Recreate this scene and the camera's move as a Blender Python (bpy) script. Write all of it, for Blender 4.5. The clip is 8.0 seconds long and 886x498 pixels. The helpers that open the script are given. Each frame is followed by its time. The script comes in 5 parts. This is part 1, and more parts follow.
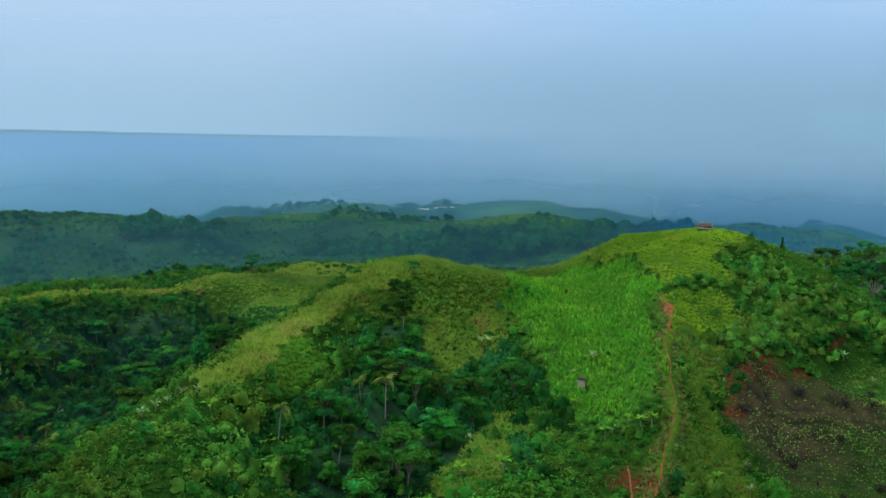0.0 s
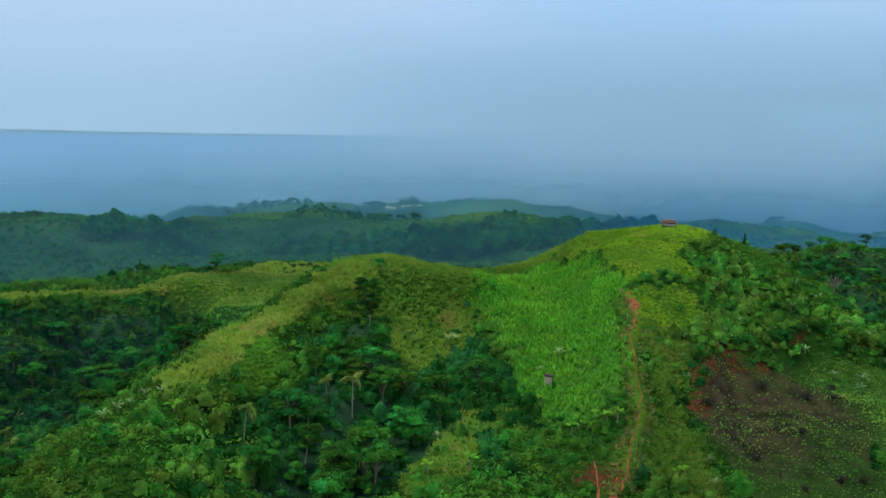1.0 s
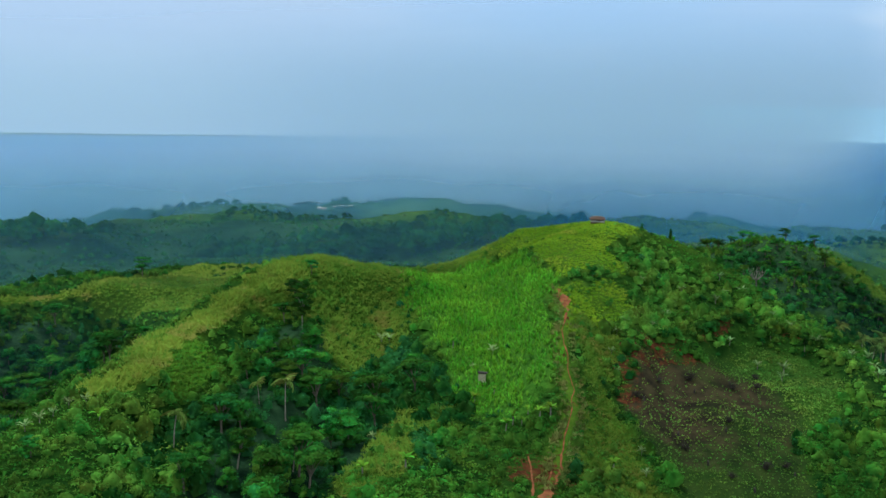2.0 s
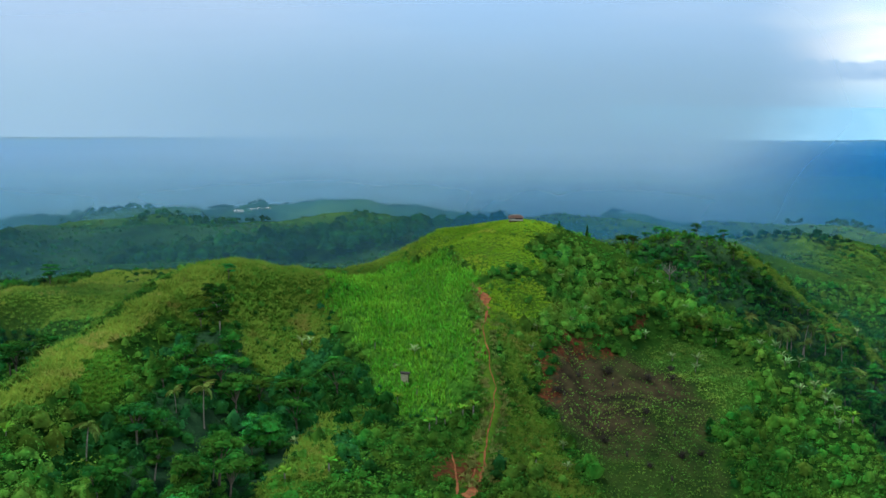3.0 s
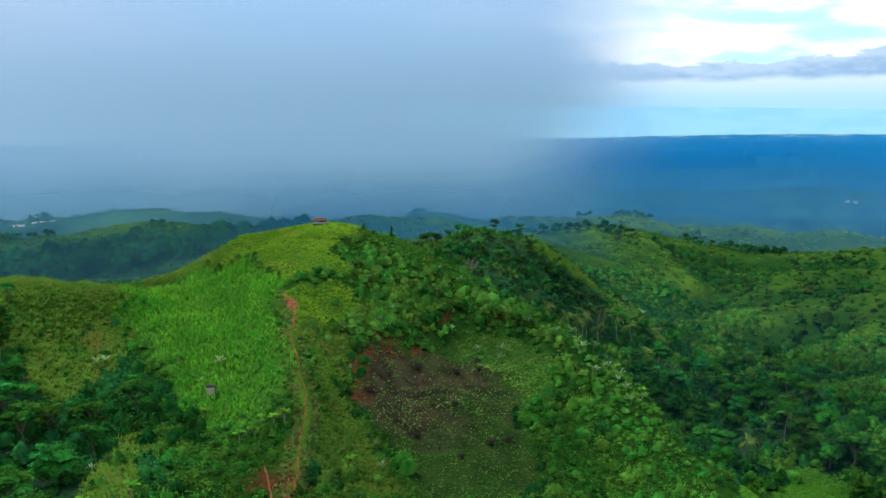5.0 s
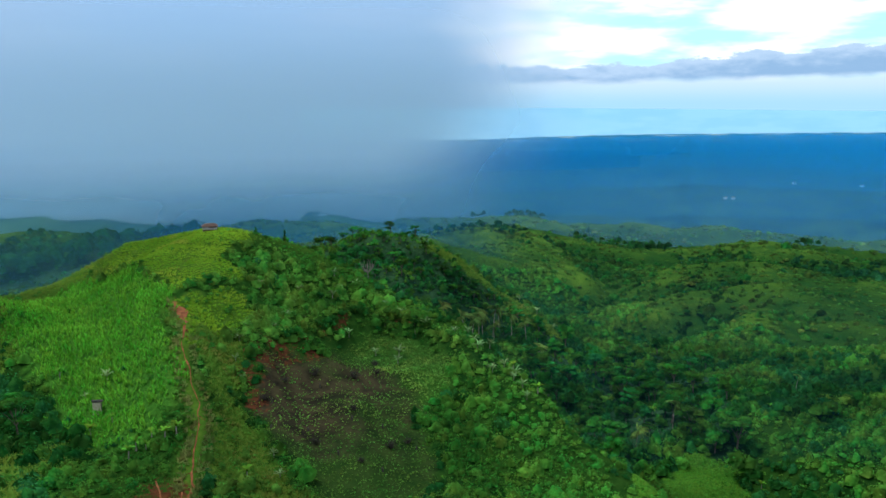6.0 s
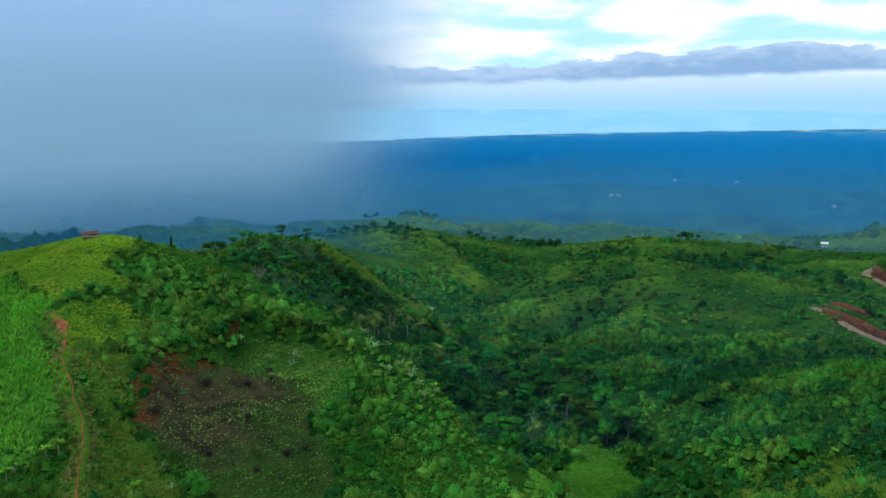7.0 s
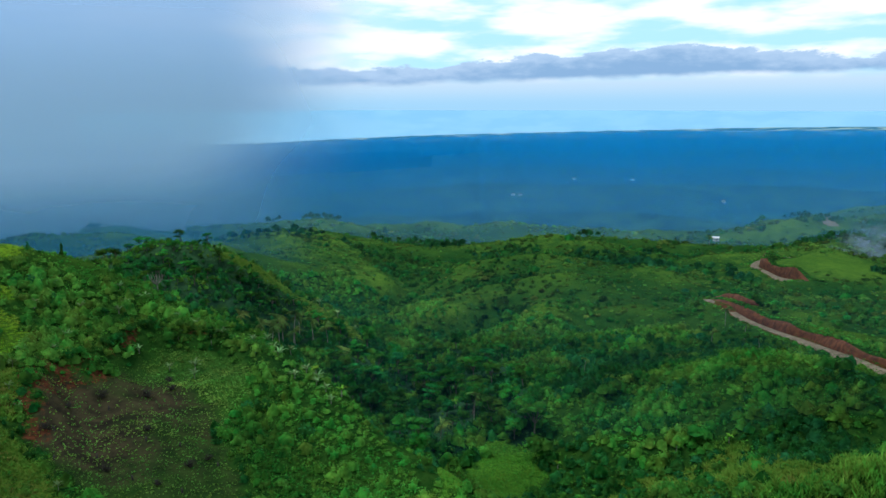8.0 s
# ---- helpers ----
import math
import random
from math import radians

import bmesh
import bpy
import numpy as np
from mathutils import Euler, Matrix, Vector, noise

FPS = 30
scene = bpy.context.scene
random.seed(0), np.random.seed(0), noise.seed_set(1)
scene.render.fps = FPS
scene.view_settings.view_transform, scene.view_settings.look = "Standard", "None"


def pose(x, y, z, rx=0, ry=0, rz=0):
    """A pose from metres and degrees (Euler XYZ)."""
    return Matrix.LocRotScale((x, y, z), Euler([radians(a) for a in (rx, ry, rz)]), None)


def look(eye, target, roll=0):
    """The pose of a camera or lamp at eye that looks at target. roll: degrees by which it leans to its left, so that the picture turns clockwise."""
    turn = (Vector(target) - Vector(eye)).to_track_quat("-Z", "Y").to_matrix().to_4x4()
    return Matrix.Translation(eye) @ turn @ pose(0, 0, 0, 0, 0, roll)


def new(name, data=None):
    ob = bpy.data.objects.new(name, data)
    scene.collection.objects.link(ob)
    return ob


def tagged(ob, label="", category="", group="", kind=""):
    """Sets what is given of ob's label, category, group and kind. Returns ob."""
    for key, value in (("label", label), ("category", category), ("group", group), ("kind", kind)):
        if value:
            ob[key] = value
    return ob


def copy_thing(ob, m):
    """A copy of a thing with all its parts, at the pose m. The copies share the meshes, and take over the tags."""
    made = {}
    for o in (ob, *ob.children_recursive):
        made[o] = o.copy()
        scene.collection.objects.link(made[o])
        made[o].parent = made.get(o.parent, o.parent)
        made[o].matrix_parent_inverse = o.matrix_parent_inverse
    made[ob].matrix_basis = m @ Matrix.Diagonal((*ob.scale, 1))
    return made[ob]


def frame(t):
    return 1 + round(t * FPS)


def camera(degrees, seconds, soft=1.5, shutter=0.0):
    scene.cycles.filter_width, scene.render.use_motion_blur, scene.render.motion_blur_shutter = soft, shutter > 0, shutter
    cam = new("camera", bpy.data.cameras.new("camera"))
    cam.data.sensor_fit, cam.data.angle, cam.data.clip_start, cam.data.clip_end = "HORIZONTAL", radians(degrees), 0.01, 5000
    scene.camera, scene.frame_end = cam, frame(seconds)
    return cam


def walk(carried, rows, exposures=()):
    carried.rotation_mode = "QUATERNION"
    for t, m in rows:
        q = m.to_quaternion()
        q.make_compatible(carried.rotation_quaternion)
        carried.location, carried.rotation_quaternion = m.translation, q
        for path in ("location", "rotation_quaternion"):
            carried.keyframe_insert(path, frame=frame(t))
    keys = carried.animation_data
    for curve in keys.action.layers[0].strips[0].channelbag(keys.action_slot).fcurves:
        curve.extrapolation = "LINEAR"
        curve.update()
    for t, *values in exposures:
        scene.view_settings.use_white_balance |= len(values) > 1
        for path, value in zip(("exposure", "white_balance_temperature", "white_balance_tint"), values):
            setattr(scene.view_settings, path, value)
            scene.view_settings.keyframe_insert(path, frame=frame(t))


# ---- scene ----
cam = camera(54.4, 8.0, soft=1.5)
EYE = 120.0
# seconds, place from the first eye, degrees of turn to the right, tilt, lean to the right
PATH = [
    (0.0, 0.00, 0.00, 0.00, 0.00, -10.13, -0.57),
    (0.5, 0.17, 0.20, -0.17, 0.34, -10.17, -0.59),
    (1.0, 0.19, 0.28, -0.19, 2.21, -10.21, -0.59),
    (1.5, 0.22, 0.39, -0.25, 4.50, -10.22, -0.54),
    (3.0, 0.43, 0.70, -0.39, 12.13, -10.14, -0.33),
    (3.5, 0.54, 0.79, -0.48, 15.56, -10.09, -0.20),
    (4.0, 0.72, 0.81, -0.53, 18.94, -10.04, -0.07),
    (4.5, 0.92, 0.80, -0.55, 21.90, -10.01, 0.08),
    (6.0, 1.45, 0.79, -0.61, 32.06, -9.86, 0.38),
    (6.5, 1.64, 0.86, -0.65, 35.65, -9.83, 0.49),
    (7.0, 1.81, 1.00, -0.70, 39.18, -9.84, 0.57),
    (7.5, 2.06, 1.15, -0.75, 42.42, -9.85, 0.67),
    (8.0, 2.29, 1.28, -0.83, 45.58, -9.84, 0.72),
]
walk(cam, [(t, pose(x, y, EYE + z, 90 + tilt, 0, -turn) @ pose(0, 0, 0, 0, 0, -lean)) for t, x, y, z, turn, tilt, lean in PATH],
     exposures=[(0.0, 0.10, 6430, 10), (3.0, 0.14, 6430, 10), (4.5, 0.12, 6350, 10), (6.5, -0.05, 6120, 10), (8.0, -0.16, 5980, 10)])


# ---- node helper ----
class Nodes:
    """A short way to write node trees: each call returns the node's first output, inputs by name or number."""

    def __init__(self, tree):
        self.tree = tree
        tree.nodes.clear()

    def put(self, kind, inputs=None, out=0):
        return self.wire(self.tree.nodes.new(kind), inputs, out)

    def wire(self, n, inputs, out=0):
        for key, value in (inputs or {}).items():
            if isinstance(value, bpy.types.NodeSocket):
                self.tree.links.new(value, n.inputs[key])
            else:
                n.inputs[key].default_value = value
        return n.outputs[out] if len(n.outputs) else None

    def math(self, op, a, b=0.0, c=0.0, clamp=False):
        n = self.tree.nodes.new("ShaderNodeMath")
        n.operation, n.use_clamp = op, clamp
        return self.wire(n, {0: a, 1: b, 2: c})

    def mix(self, f, a, b, blend="MIX"):
        n = self.tree.nodes.new("ShaderNodeMix")
        n.data_type, n.blend_type = "RGBA", blend
        return self.wire(n, {0: f, 6: a, 7: b}, 2)

    def span(self, v, lo, hi, a=0.0, b=1.0):
        n = self.tree.nodes.new("ShaderNodeMapRange")
        n.interpolation_type = "SMOOTHSTEP"
        return self.wire(n, {0: v, 1: lo, 2: hi, 3: a, 4: b})

    def noise(self, vec, scale, detail=3.0, rough=0.55):
        return self.put("ShaderNodeTexNoise", {"Vector": vec, "Scale": scale, "Detail": detail, "Roughness": rough})


def rgb(r, g, b):
    return (r, g, b, 1.0)


# ---- sky, sun ----
SUN_HIGH, SUN_TURN = 72.0, -60.0   # degrees above the ground, degrees to the right of the first view
sun = new("sun", bpy.data.lights.new("sun", "SUN"))
sun.data.energy, sun.data.angle, sun.data.color = 2.6, radians(11), (1.0, 0.97, 0.88)
sun.matrix_world = pose(0, 0, 400) @ look((0, 0, 0), (-math.sin(radians(SUN_TURN)) * math.cos(radians(SUN_HIGH)), -math.cos(radians(SUN_TURN)) * math.cos(radians(SUN_HIGH)), -math.sin(radians(SUN_HIGH))))


def build_sky():
    world = bpy.data.worlds.new("world")
    scene.world = world
    world.use_nodes = True
    n = Nodes(world.node_tree)
    d = n.put("ShaderNodeTexCoord")
    xyz = n.tree.nodes.new("ShaderNodeSeparateXYZ")
    n.tree.links.new(d, xyz.inputs[0])
    x, y, z = xyz.outputs
    az = n.math("MULTIPLY", n.math("ARCTAN2", x, y), 57.2958)
    el = n.math("MULTIPLY", n.math("ARCSINE", z), 57.2958)
    flat = n.put("ShaderNodeCombineXYZ", {0: n.math("MULTIPLY", az, 0.05), 1: n.math("MULTIPLY", el, 0.22), 2: 0.0})
    nat = n.tree.nodes.new("ShaderNodeTexSky")
    nat.sky_type, nat.sun_disc, nat.sun_elevation, nat.sun_rotation = "NISHITA", False, radians(SUN_HIGH), radians(SUN_TURN)
    nat = nat.outputs[0]
    nat = n.mix(1.0, nat, rgb(0.06, 0.06, 0.06), "MULTIPLY")
    # bright, streaky high cloud with blue between
    streak = n.noise(flat, 3.2, 4.0, 0.5)
    clear = n.mix(n.span(streak, 0.36, 0.60), rgb(0.60, 1.00, 1.16), rgb(1.25, 1.27, 1.26))
    clear = n.mix(n.span(el, 12.0, 40.0), clear, n.mix(0.8, nat, rgb(0.80, 0.88, 1.0)))
    # a low bank of grey heaps over a pale strip
    lump = n.put("ShaderNodeCombineXYZ", {0: n.math("MULTIPLY", az, 0.09), 1: n.math("MULTIPLY", el, 0.24), 2: 3.0})
    bump = n.noise(lump, 3.4, 6.0, 0.62)
    foot = n.math("ADD", n.span(az, 38.0, 68.0, 0.92, 1.32), n.math("MULTIPLY", n.math("SUBTRACT", n.noise(lump, 4.0, 3.0), 0.5), 0.5))
    top = n.math("ADD", 2.02, n.math("MULTIPLY", n.math("SUBTRACT", bump, 0.5), 2.4))
    top = n.math("ADD", top, n.math("SUBTRACT", n.span(az, 44.0, 58.0, 0.0, 1.1), n.span(az, 63.0, 71.0, 0.0, 0.75)))
    bank = n.math("MULTIPLY", n.span(n.math("SUBTRACT", top, el), -0.10, 0.14), n.span(n.math("SUBTRACT", el, foot), -0.12, 0.30))
    shade = n.mix(n.span(n.math("ADD", n.math("SUBTRACT", top, el), n.math("MULTIPLY", n.math("SUBTRACT", n.noise(lump, 7.0, 4.0, 0.6), 0.5), 1.6)), 0.0, 1.3), rgb(0.56, 0.74, 0.95), rgb(0.33, 0.53, 0.78))
    low = n.mix(n.span(el, -0.5, 1.2), rgb(0.46, 0.78, 1.02), rgb(0.70, 0.88, 1.02))
    clear = n.mix(n.span(el, 0.8, 1.9), low, clear)
    clear = n.mix(bank, clear, shade)
    glow = n.math("MULTIPLY", n.span(az, 33.0, 45.0, 1.0, 0.0), n.span(el, 1.4, 2.2))
    clear = n.mix(n.math("MULTIPLY", glow, n.span(n.math("SUBTRACT", top, el), -0.05, 0.1, 0.8, 0.0)), clear, rgb(1.15, 1.17, 1.16))
    # the shower's pale sheet
    soft = n.noise(flat, 1.4, 3.0, 0.5)
    grey = n.mix(n.span(az, -6.0, 15.0), rgb(0.46, 0.63, 0.87), rgb(0.39, 0.62, 0.93))
    grey = n.mix(n.span(soft, 0.35, 0.7), grey, n.mix(0.25, grey, rgb(0.58, 0.72, 0.92)))
    grey = n.mix(n.span(el, -1.0, 5.0), n.mix(n.span(az, -14.0, 4.0), rgb(0.42, 0.61, 0.81), rgb(0.33, 0.52, 0.76)), grey)
    edge = n.math("ADD", az, n.math("MULTIPLY", n.math("SUBTRACT", soft, 0.5), 8.0))
    edge = n.math("SUBTRACT", edge, n.math("MULTIPLY", el, 0.25))
    sky = n.mix(n.span(edge, 30.5, 40.0), grey, clear)
    # the same broken cloud all round and overhead
    over = n.mix(0.85, nat, rgb(0.82, 0.90, 1.02))
    sky = n.mix(n.span(az, 100.0, 140.0), sky, over)
    sky = n.mix(n.span(az, -100.0, -60.0, 1.0, 0.0), sky, over)
    sky = n.mix(n.span(el, 14.0, 50.0), sky, over)
    bg = n.put("ShaderNodeBackground", {0: sky, 1: 1.0})
    n.put("ShaderNodeOutputWorld", {0: bg})


build_sky()


# ---- materials ----
def material(name):
    m = bpy.data.materials.new(name)
    m.use_nodes = True
    return m, Nodes(m.node_tree)


def foliage(name, dark, light, dry, patch=11.0, dryness=0.62, thin=0.3, each="Random Per Island", vary=0.32, broad=0.30, drift=1.0):
    """Leaves: colour drifts from plant to plant in patches and from leaf to leaf."""
    m, n = material(name)
    geo = n.put("ShaderNodeNewGeometry", out="Position")
    per = n.put("ShaderNodeNewGeometry", out="Random Per Island")
    col = n.mix(n.span(n.noise(geo, 1.0 / patch, 4.0), 0.34, 0.66), rgb(*dark), rgb(*light))
    col = n.mix(n.span(n.noise(geo, 0.9 / patch + 0.03, 5.0, 0.6), dryness, dryness + 0.14), col, rgb(*dry))
    col = n.mix(n.span(n.noise(geo, 0.6, 2.0), 0.3, 0.7, 0.0, 0.5), col, rgb(*light))
    col = n.put("ShaderNodeHueSaturation", {"Hue": n.span(per, 0, 1, 0.485, 0.515), "Value": n.span(per, 0, 1, 1.0 - vary, 1.0 + vary), "Color": col})
    bush = n.noise(geo, 0.42, 1.0)
    col = n.put("ShaderNodeHueSaturation", {"Hue": n.span(n.noise(geo, 0.11, 2.0), 0.3, 0.7, 0.5 - 0.022 * drift, 0.5 + 0.020 * drift), "Value": n.span(bush, 0.3, 0.7, 1.0 - 0.28 * drift, 1.0 + 0.30 * drift), "Color": col})
    wide = n.span(n.noise(geo, 0.022, 3.0, 0.5), 0.36, 0.64, 1.0 - broad, 1.0 + 0.9 * broad)
    col = n.put("ShaderNodeHueSaturation", {"Value": wide, "Color": col})
    if each == "object":
        own = n.put("ShaderNodeObjectInfo", out="Random")
        col = n.put("ShaderNodeHueSaturation", {"Hue": n.span(own, 0, 1, 0.475, 0.51), "Value": n.span(own, 0, 1, 0.6, 1.4), "Color": col})
    leaf = n.put("ShaderNodeBsdfPrincipled", {"Base Color": col, "Roughness": 0.7, "Specular IOR Level": 0.02})
    glow = n.put("ShaderNodeBsdfTranslucent", {"Color": col})
    n.put("ShaderNodeOutputMaterial", {0: n.put("ShaderNodeMixShader", {0: thin, 1: leaf, 2: glow})})
    return m


def plain(name, a, b, scale, rough=0.85, bump=0.2):
    """A surface of two tones with grain and stains."""
    m, n = material(name)
    p = n.put("ShaderNodeNewGeometry", out="Position")
    col = n.mix(n.span(n.noise(p, scale, 5.0, 0.6), 0.35, 0.65), rgb(*a), rgb(*b))
    col = n.mix(n.span(n.noise(p, scale * 7, 3.0), 0.4, 0.75, 0.0, 0.4), col, rgb(*[v * 0.55 for v in a]))
    nor = n.put("ShaderNodeBump", {"Strength": bump, "Height": n.noise(p, scale * 6, 4.0), "Distance": 0.1})
    s = n.put("ShaderNodeBsdfPrincipled", {"Base Color": col, "Roughness": rough, "Normal": nor, "Specular IOR Level": 0.2})
    n.put("ShaderNodeOutputMaterial", {0: s})
    return m


def build_ground_material():
    m, n = material("hill_ground")
    p = n.put("ShaderNodeNewGeometry", out="Position")

    def field(name):
        a = n.tree.nodes.new("ShaderNodeAttribute")
        a.attribute_name = name
        return a.outputs["Fac"]

    fine = n.noise(p, 0.9, 5.0, 0.65)
    wide = n.noise(p, 0.05, 5.0, 0.6)
    far = n.noise(p, 0.012, 6.0, 0.65)
    col = n.mix(n.span(wide, 0.35, 0.65), rgb(0.006, 0.034, 0.006), rgb(0.016, 0.060, 0.008))
    col = n.mix(n.span(n.noise(p, 0.35, 5.0, 0.7), 0.42, 0.60, 0.0, 0.55), col, rgb(0.030, 0.082, 0.012))
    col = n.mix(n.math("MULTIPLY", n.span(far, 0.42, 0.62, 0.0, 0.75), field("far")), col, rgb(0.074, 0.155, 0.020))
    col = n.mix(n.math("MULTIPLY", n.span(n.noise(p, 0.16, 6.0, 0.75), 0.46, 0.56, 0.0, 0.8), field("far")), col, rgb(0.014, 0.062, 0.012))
    col = n.mix(field("lush"), col, n.mix(n.span(fine, 0.3, 0.7), rgb(0.030, 0.12, 0.014), rgb(0.065, 0.20, 0.022)))
    col = n.mix(field("dry"), col, n.mix(n.span(fine, 0.3, 0.7), rgb(0.055, 0.160, 0.014), rgb(0.12, 0.21, 0.022)))
    col = n.mix(field("burnt"), col, n.mix(n.span(n.noise(p, 0.22, 5.0), 0.35, 0.65), rgb(0.018, 0.017, 0.012), rgb(0.054, 0.048, 0.024)))
    broken = n.math("ADD", field("earth"), n.math("MULTIPLY", n.math("SUBTRACT", n.noise(p, 0.8, 6.0, 0.75), 0.5), 1.3))
    col = n.mix(n.span(broken, 0.42, 0.58), col, n.mix(n.span(fine, 0.3, 0.7), rgb(0.055, 0.021, 0.011), rgb(0.125, 0.047, 0.021)))
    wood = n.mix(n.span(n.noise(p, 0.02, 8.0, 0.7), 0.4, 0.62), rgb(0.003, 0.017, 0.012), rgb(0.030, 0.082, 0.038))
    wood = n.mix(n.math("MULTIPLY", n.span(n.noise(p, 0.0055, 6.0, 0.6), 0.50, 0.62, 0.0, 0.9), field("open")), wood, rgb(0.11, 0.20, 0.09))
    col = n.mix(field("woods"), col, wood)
    col = n.mix(field("coast"), col, n.mix(n.span(n.noise(p, 0.009, 5.0, 0.6), 0.48, 0.62), rgb(0.05, 0.19, 0.30), rgb(0.34, 0.50, 0.48)))
    nor = n.put("ShaderNodeBump", {"Strength": 0.9, "Height": n.noise(p, 0.7, 7.0, 0.75), "Distance": 1.1})
    s = n.put("ShaderNodeBsdfPrincipled", {"Base Color": col, "Roughness": 1.0, "Normal": nor, "Specular IOR Level": 0.0})
    n.put("ShaderNodeOutputMaterial", {0: s})
    return m


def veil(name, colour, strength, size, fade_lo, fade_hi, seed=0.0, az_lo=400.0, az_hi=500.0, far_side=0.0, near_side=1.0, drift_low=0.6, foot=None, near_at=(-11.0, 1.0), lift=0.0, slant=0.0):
    """A tinted sheet standing in for haze, mist or rain: scatters a share of the light and lets the rest through; thins
    out upwards and in drifts.
    """
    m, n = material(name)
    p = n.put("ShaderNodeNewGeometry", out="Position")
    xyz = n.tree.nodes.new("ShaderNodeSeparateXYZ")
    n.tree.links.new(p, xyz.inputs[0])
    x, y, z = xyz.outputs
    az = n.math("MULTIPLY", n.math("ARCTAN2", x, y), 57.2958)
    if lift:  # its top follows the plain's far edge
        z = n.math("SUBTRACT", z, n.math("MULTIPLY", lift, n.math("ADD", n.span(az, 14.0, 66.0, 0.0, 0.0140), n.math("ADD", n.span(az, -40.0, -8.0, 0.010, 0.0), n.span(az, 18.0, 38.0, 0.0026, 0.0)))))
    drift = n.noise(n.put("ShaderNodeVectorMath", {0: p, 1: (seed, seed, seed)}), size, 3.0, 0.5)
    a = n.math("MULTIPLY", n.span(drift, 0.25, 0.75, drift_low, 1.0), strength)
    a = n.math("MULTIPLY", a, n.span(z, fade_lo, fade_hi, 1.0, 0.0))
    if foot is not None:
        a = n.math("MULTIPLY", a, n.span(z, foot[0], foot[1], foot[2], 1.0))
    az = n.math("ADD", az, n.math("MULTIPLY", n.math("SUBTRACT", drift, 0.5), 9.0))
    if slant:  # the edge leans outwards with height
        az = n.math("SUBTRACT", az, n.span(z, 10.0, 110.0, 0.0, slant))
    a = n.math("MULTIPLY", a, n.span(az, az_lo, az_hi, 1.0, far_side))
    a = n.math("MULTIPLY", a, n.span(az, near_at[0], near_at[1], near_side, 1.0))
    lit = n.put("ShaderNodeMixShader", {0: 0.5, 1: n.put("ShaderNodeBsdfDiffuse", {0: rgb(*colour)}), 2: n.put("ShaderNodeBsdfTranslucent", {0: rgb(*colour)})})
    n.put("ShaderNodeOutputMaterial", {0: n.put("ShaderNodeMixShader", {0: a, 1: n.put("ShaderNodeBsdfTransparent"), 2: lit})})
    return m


GROUND = build_ground_material()
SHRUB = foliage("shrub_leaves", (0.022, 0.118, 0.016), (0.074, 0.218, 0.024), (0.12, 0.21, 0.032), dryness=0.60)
FAR_SHRUB = foliage("far_leaves", (0.030, 0.112, 0.017), (0.080, 0.180, 0.024), (0.15, 0.20, 0.034), patch=40.0, dryness=0.56)
TREE_LEAF = foliage("tree_leaves", (0.006, 0.064, 0.010), (0.024, 0.136, 0.015), (0.060, 0.18, 0.018), thin=0.22, each="object")
CORN = foliage("corn_leaves", (0.062, 0.275, 0.018), (0.145, 0.405, 0.030), (0.26, 0.45, 0.060), patch=8.0, thin=0.4, broad=0.1, drift=0.4)
CANE = foliage("cane_leaves", (0.045, 0.170, 0.018), (0.100, 0.250, 0.028), (0.16, 0.26, 0.045), patch=8.0, thin=0.4)
GRASS = foliage("grass_blades", (0.105, 0.260, 0.014), (0.205, 0.365, 0.022), (0.29, 0.36, 0.042), patch=14.0, dryness=0.54, thin=0.35, vary=0.14, broad=0.15, drift=0.2)
BARK = plain("bark", (0.10, 0.085, 0.065), (0.18, 0.155, 0.12), 2.0)

PALE_LEAF = foliage("pale_leaves", (0.09, 0.19, 0.06), (0.16, 0.26, 0.10), (0.22, 0.27, 0.12), each="object")
PALM_LEAF = foliage("palm_fronds", (0.065, 0.165, 0.030), (0.145, 0.245, 0.055), (0.18, 0.22, 0.07), each="object")
WOOD_LEAF = foliage("far_wood_leaves", (0.006, 0.050, 0.014), (0.018, 0.095, 0.018), (0.03, 0.11, 0.018), patch=30.0)
CROP = foliage("crop_leaves", (0.056, 0.175, 0.021), (0.115, 0.240, 0.038), (0.16, 0.23, 0.046), patch=6.0)
DEAD = plain("dead_wood", (0.15, 0.14, 0.115), (0.23, 0.21, 0.18), 2.0)
CHAR = plain("charred_wood", (0.025, 0.022, 0.020), (0.05, 0.045, 0.04), 3.0)
PALE_TRUNK = plain("pale_trunk", (0.20, 0.185, 0.15), (0.30, 0.28, 0.23), 2.0)
RUST = plain("rusty_roof_sheet", (0.050, 0.030, 0.021), (0.095, 0.058, 0.040), 1.2, 0.7)
PLANK = plain("weathered_planks", (0.22, 0.19, 0.16), (0.38, 0.35, 0.31), 1.6)
CONCRETE = plain("pale_concrete", (0.42, 0.38, 0.25), (0.54, 0.49, 0.35), 2.5)
RED_EARTH = plain("red_earth", (0.055, 0.020, 0.009), (0.130, 0.048, 0.018), 0.5, 0.95, 0.6)
GRAVEL = plain("pale_gravel", (0.110, 0.088, 0.054), (0.190, 0.160, 0.105), 0.4, 0.95)
WHITE = plain("white_paint", (0.72, 0.72, 0.70), (0.82, 0.82, 0.80), 0.8, 0.6)
PATH_EARTH = plain("trodden_earth", (0.125, 0.042, 0.015), (0.23, 0.088, 0.031), 0.8, 0.95, 0.4)
DRY_GRASS = foliage("dry_grass_blades", (0.070, 0.180, 0.020), (0.135, 0.232, 0.030), (0.20, 0.195, 0.045), patch=8.0, dryness=0.55, thin=0.35, vary=0.14, drift=0.2)
